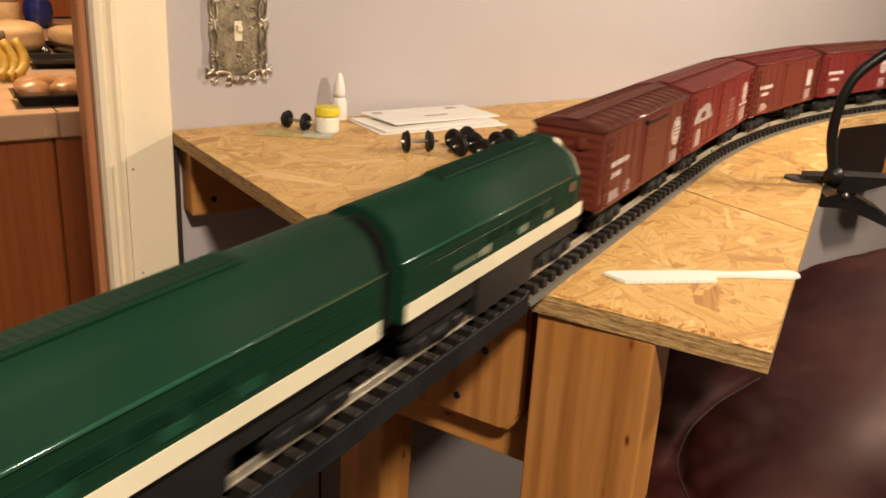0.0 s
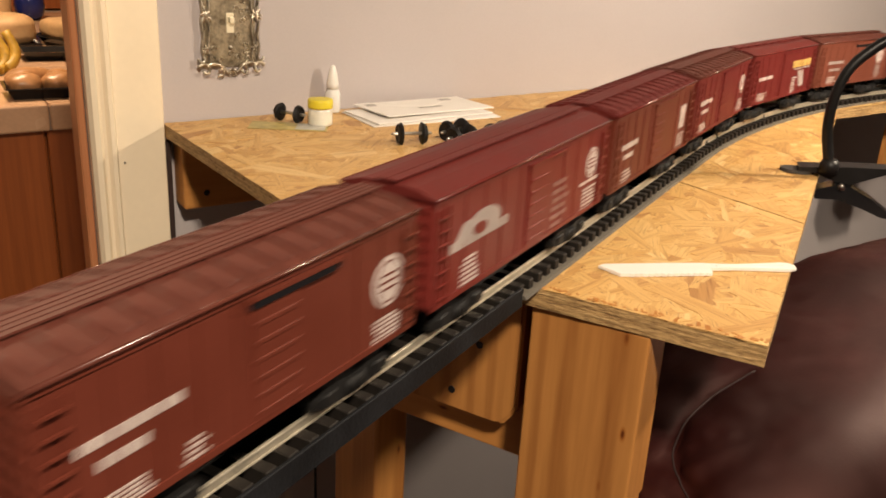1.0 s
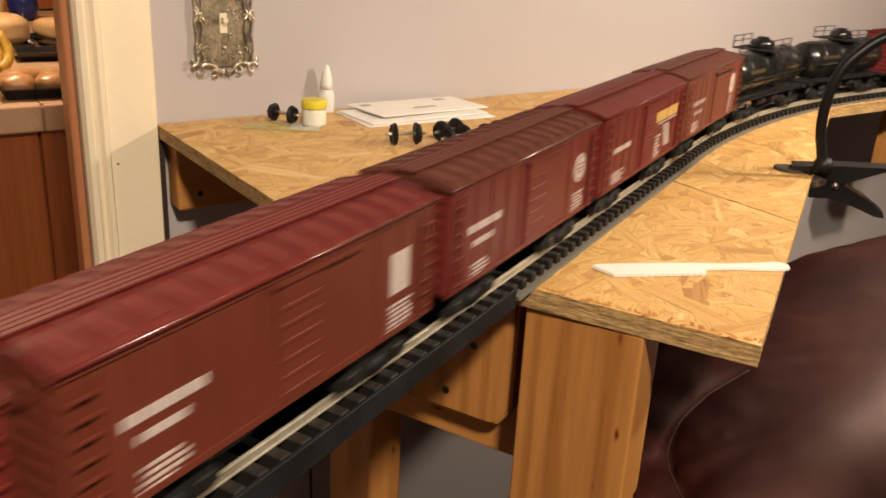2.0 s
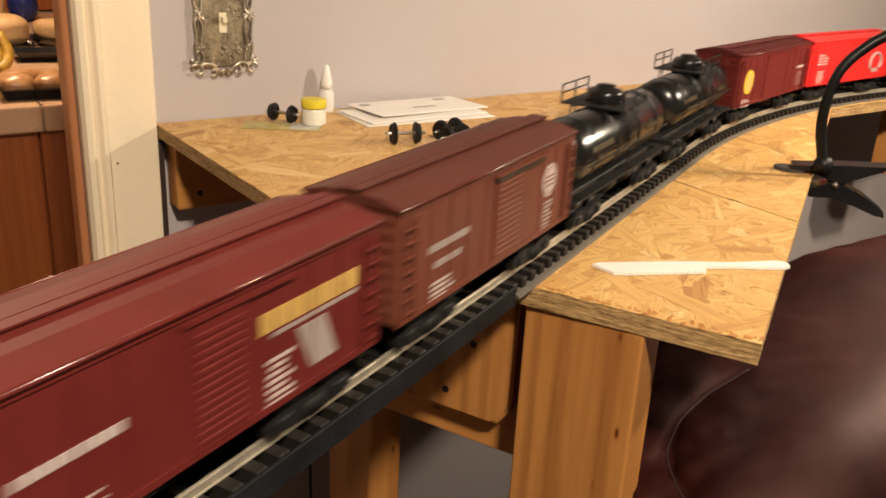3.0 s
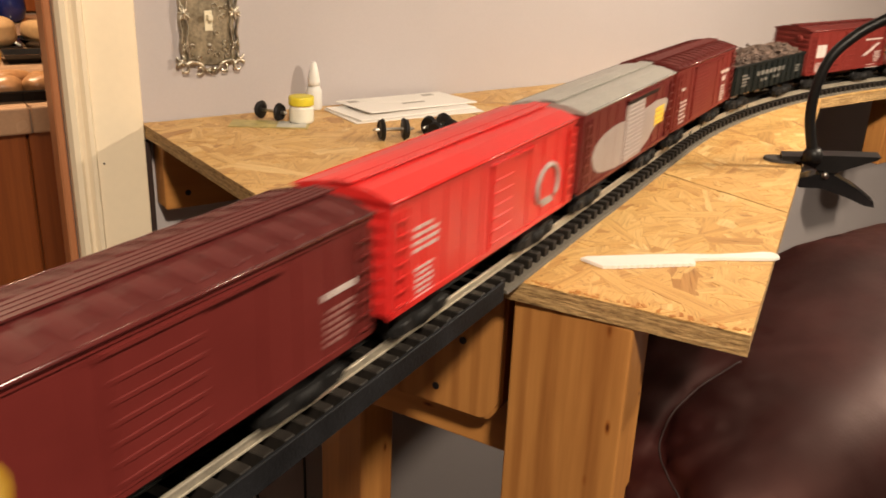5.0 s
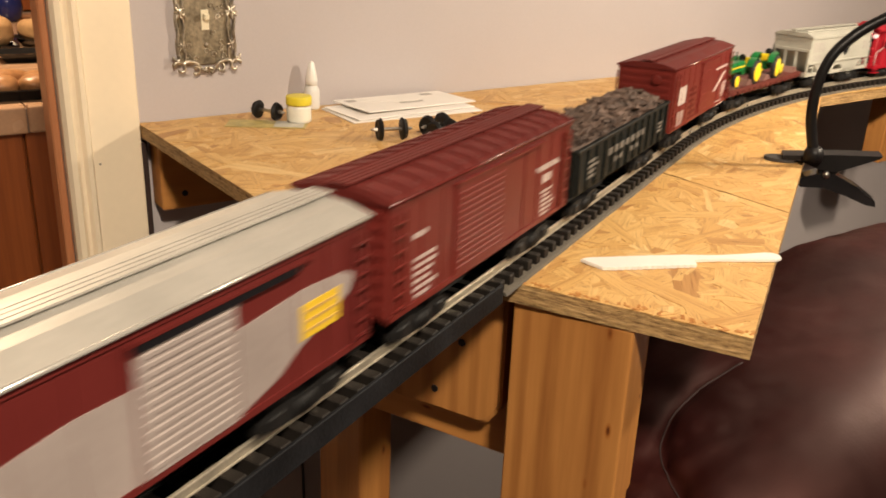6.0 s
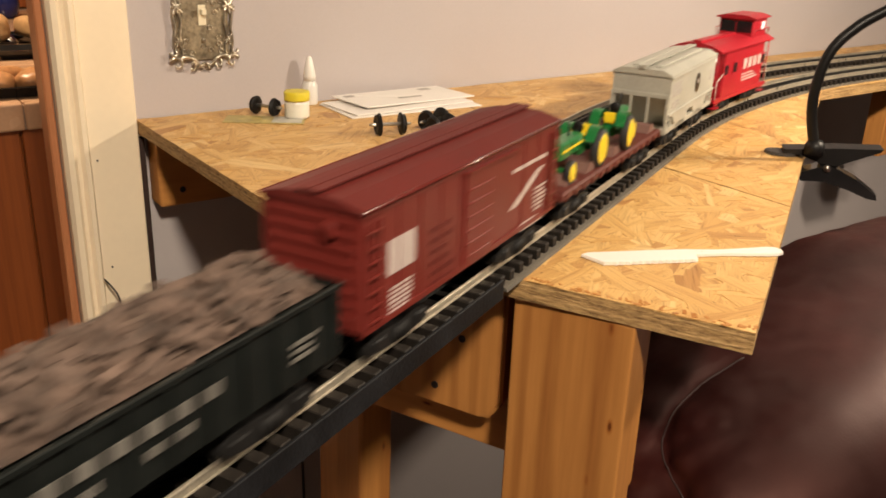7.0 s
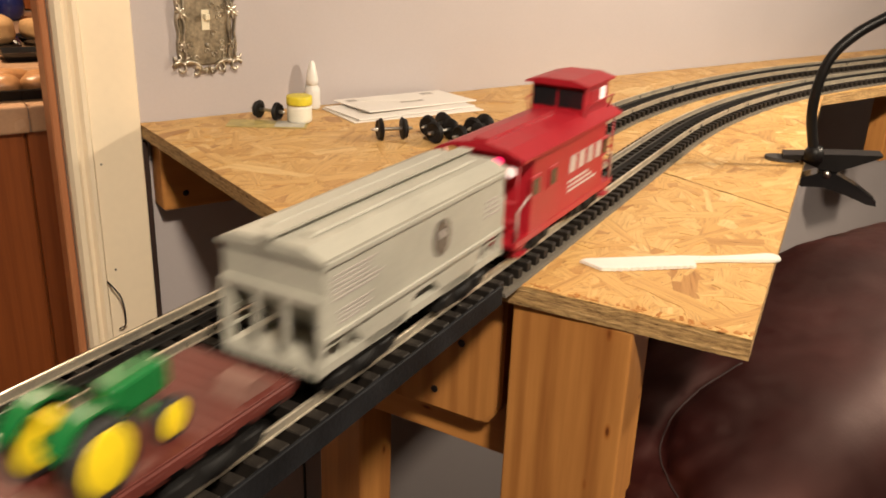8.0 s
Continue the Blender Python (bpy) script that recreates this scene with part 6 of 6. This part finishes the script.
def convoy():
    """Every vehicle with its middle along the line and half its wheel base."""
    L = [b - a - 0.020 for a, b in zip(GAPS, GAPS[1:])]
    cars = []
    cars.append(diesel("dark green streamlined diesel locomotive with a cream sill stripe", L[0], 1))
    cars.append(diesel("dark green streamlined diesel running cab end rearmost", L[1], -1))
    c = box_car("brown boxcar with a ribbed roof and a white round emblem", BROWN, BROWN_DK, L[2], slot=True)
    mark(c, 0.058, 0.112, 0.060, 0.0645, LETTER), mark(c, 0.078, 0.103, 0.050, 0.0545, LETTER), lines(c, 0.076, 0.103, 0.026, 0.038, 4)
    lines(c, 0.045, 0.058, 0.030, 0.040, 3), seal(c, -0.102, 0.062, 0.0145, BROWN), lines(c, -0.115, -0.088, 0.028, 0.042, 4)
    cars.append(c)
    c = box_car("oxide red boxcar with a large white slanted emblem", OXIDE, OXIDE_DK, L[3], roof="plain")
    mark(c, 0.040, 0.112, 0.056, 0.062, PINKISH, SIDE, 0.0, "emblem"), disc(c, 0.072, 0.066, 0.022, 0.0095, PINKISH, SIDE + 0.0004), disc(c, 0.078, 0.064, 0.009, 0.004, OXIDE, SIDE + 0.0008)
    mark(c, 0.088, 0.108, 0.060, 0.072, PINKISH, SIDE + 0.0003, -0.012, "emblem")
    lines(c, 0.076, 0.098, 0.030, 0.048, 4), lines(c, -0.060, -0.030, 0.030, 0.066, 4, FAINT), seal(c, -0.103, 0.066, 0.0125, OXIDE), mark(c, -0.122, -0.082, 0.050, 0.0525, LETTER), lines(c, -0.116, -0.090, 0.028, 0.046, 4)
    cars.append(c)
    c = box_car("brown red boxcar with white lettering and a round emblem", BROWN, OXIDE_DK, L[4])
    mark(c, 0.060, 0.105, 0.060, 0.0650, LETTER), mark(c, 0.070, 0.098, 0.051, 0.0550, LETTER), lines(c, 0.072, 0.098, 0.028, 0.040, 3), mark(c, -0.104, -0.086, 0.050, 0.074, LETTER, SIDE, 0.0, "emblem"), lines(c, -0.108, -0.085, 0.028, 0.044, 4)
    cars.append(c)
    c = box_car("dark brown boxcar with white lettering", TUSCAN, BROWN_DK, L[5])
    mark(c, 0.055, 0.105, 0.060, 0.0650, LETTER), mark(c, 0.066, 0.098, 0.050, 0.0540, LETTER), lines(c, 0.072, 0.098, 0.028, 0.038, 3), seal(c, -0.096, 0.064, 0.0115, TUSCAN), lines(c, -0.108, -0.085, 0.028, 0.044, 4)
    cars.append(c)
    c = box_car("maroon boxcar with a yellow banner and white emblem", TUSCAN, OXIDE_DK, L[6], roof="plain", ribs=False)
    mark(c, 0.050, 0.100, 0.058, 0.0625, LETTER), lines(c, 0.062, 0.098, 0.028, 0.040, 4), mark(c, -0.110, -0.030, 0.066, 0.076, TAN), mark(c, -0.092, -0.070, 0.036, 0.060, PINKISH, SIDE, 0.010, "emblem"), mark(c, -0.110, -0.040, 0.0625, 0.0645, PINKISH), lines(c, -0.056, -0.036, 0.028, 0.052, 5)
    cars.append(c)
    c = box_car("rust brown boxcar with a louvred door and faded emblem", RUST, BROWN_DK, L[7], door=(0.042, -0.012), roof="plain", ribs=False, slot=True)
    mark(c, 0.045, 0.098, 0.060, 0.0645, PINKISH), mark(c, 0.055, 0.090, 0.049, 0.053, PINKISH), lines(c, 0.062, 0.092, 0.028, 0.040, 3), seal(c, -0.086, 0.066, 0.0125, RUST), lines(c, -0.096, -0.078, 0.028, 0.050, 5, PINKISH)
    cars.append(c)
    cars.append(tank_car("black tank car with a railed dome platform", L[8]))
    cars.append(tank_car("black tank car with faded gold lettering", L[9]))
    c = box_car("dark maroon boxcar with a round yellow emblem", TUSCAN, TUSCAN_DK, L[10], door=(0.052, 0.012))
    disc(c, 0.092, 0.0575, 0.0150, 0.0165, GOLD), disc(c, 0.092, 0.0575, 0.0118, 0.0130, TAN, SIDE + 0.0005), lines(c, 0.080, 0.108, 0.024, 0.034, 3), mark(c, -0.118, -0.090, 0.060, 0.0635, LETTER), lines(c, -0.116, -0.092, 0.034, 0.054, 4, FAINT)
    cars.append(c)
    c = box_car("bright red boxcar with a white looped emblem", SCARLET, SCARLET, L[11], roof="plain")
    lines(c, 0.080, 0.108, 0.058, 0.074, 3), lines(c, 0.085, 0.105, 0.028, 0.048, 4)
    pts = [(-0.086 + 0.020 * math.cos(a), SIDE + 0.0006, 0.052 + 0.016 * math.sin(a)) for a in [radians(-40 + 9 * k) for k in range(30)]]
    part("emblem", tube(pts, 0.0022, 6), PINKISH, c)
    mark(c, -0.098, -0.076, 0.036, 0.042, PINKISH, SIDE, 0.006, "emblem")
    cars.append(c)
    c = box_car("maroon boxcar with a silver roof and a white map shape", TUSCAN, SILVER, L[12], door=(0.055, -0.006), roof="smooth", ribs=False, doorpaint=PINKISH, slot=True)
    blobs = [(0.108, 0.052), (0.100, 0.040), (0.085, 0.034), (0.060, 0.031), (0.035, 0.028), (0.023, 0.027), (0.023, 0.070), (0.050, 0.071), (0.080, 0.068), (0.100, 0.062)]
    part("emblem", prism(blobs, SIDE - 0.0003, SIDE + 0.0006, "y"), PINKISH, c, "worn white map emblem")
    blobs = [(-0.035, 0.030), (-0.060, 0.036), (-0.075, 0.044), (-0.100, 0.052), (-0.118, 0.060), (-0.122, 0.068), (-0.112, 0.072), (-0.080, 0.074), (-0.035, 0.071)]
    part("emblem", prism(blobs, SIDE - 0.0003, SIDE + 0.0006, "y"), PINKISH, c, "worn white map emblem")
    part("emblem", boxes((-0.108, -0.078, SIDE, SIDE + 0.0010, 0.048, 0.066)), GOLD, c, "yellow square emblem")
    for z in (0.052, 0.057, 0.062):
        part("lettering", boxes((-0.105, -0.081, SIDE + 0.0008, SIDE + 0.0014, z - 0.0008, z + 0.0008)), TAN, c)
    cars.append(c)
    c = box_car("oxide red boxcar with small white lettering", OXIDE, OXIDE_DK, L[13], door=(0.070, 0.022), ribs=False)
    mark(c, 0.090, 0.106, 0.068, 0.071, LETTER), lines(c, 0.078, 0.104, 0.026, 0.056, 5), mark(c, -0.112, -0.070, 0.066, 0.070, LETTER, SIDE, 0.004), mark(c, -0.098, -0.080, 0.056, 0.062, LETTER), lines(c, -0.105, -0.080, 0.030, 0.050, 4)
    cars.append(c)
    cars.append(gondola("black gondola car with white lettering", L[14]))
    c = box_car("oxide red boxcar with a white square emblem", OXIDE, OXIDE_DK, L[15], roof="plain", door=(0.040, -0.002))
    mark(c, 0.078, 0.106, 0.052, 0.072, LETTER, SIDE, 0.0, "emblem"), lines(c, 0.080, 0.104, 0.026, 0.044, 5)
    mark(c, -0.112, -0.052, 0.072, 0.0745, LETTER), mark(c, -0.062, -0.050, 0.046, 0.066, LETTER, SIDE, -0.046, "emblem"), lines(c, -0.114, -0.092, 0.034, 0.052, 4), lines(c, -0.112, -0.070, 0.024, 0.030, 2), lines(c, 0.030, 0.060, 0.028, 0.066, 4, OXIDE_DK)
    cars.append(c)
    cars.append(flat_car("brown red flatcar carrying two toy tractors", L[16]))
    cars.append(hopper("light grey covered hopper car with sloped ends", L[17]))
    cars.append(caboose("bright red caboose with a cupola and lit windows", L[18]))
    out = []
    for k, c in enumerate(cars):
        c["group"] = "cars of the train"
        out.append((c, GAPS[k] + 0.003 + L[k] / 2, L[k] / 2 - 0.048, Matrix()))
    load = scrap_load(L[14] - 0.008)
    load.location = (0, 0, 0)
    out.append((load, out[14][1], out[14][2], pose(0, 0, 0.0105)))
    for dx, turn, front in ((0.056, 2, 0.054), (-0.040, 186, 0.030)):
        t = tractor(front)
        out.append((t, out[16][1], out[16][2], pose(dx, 0.011, DECK + 0.0067 + 0.0125, 0, 0, turn)))
    return out


def travel(t):
    """Metres that the train has gone at t seconds."""
    u = min(1.0, max(0.0, (t - 1.6) / 1.3))
    return 0.52378 * t + 0.003024 * t * t + 0.0002916 * t ** 3 + 0.057 * u * u * (3 - 2 * u)


def motions():
    for ob, mid, base, local in CONVOY:
        rows = []
        for k in range(41):
            t = k * 0.2
            s = mid - travel(t)
            x0, y0, a0 = track(s - base)
            x1, y1, a1 = track(s + base)
            a = math.degrees(math.atan2(y1 - y0, x1 - x0))
            rows.append((t, pose((x0 + x1) / 2, (y0 + y1) / 2, T + RAIL, 0, 0, a + 180) @ local))
        walk(ob, rows)


room()
bench()
tracks()
sofa()
switch_plate()
bench_things()
gooseneck_lamp()
kitchen()
cables()

CONVOY = convoy()

motions()
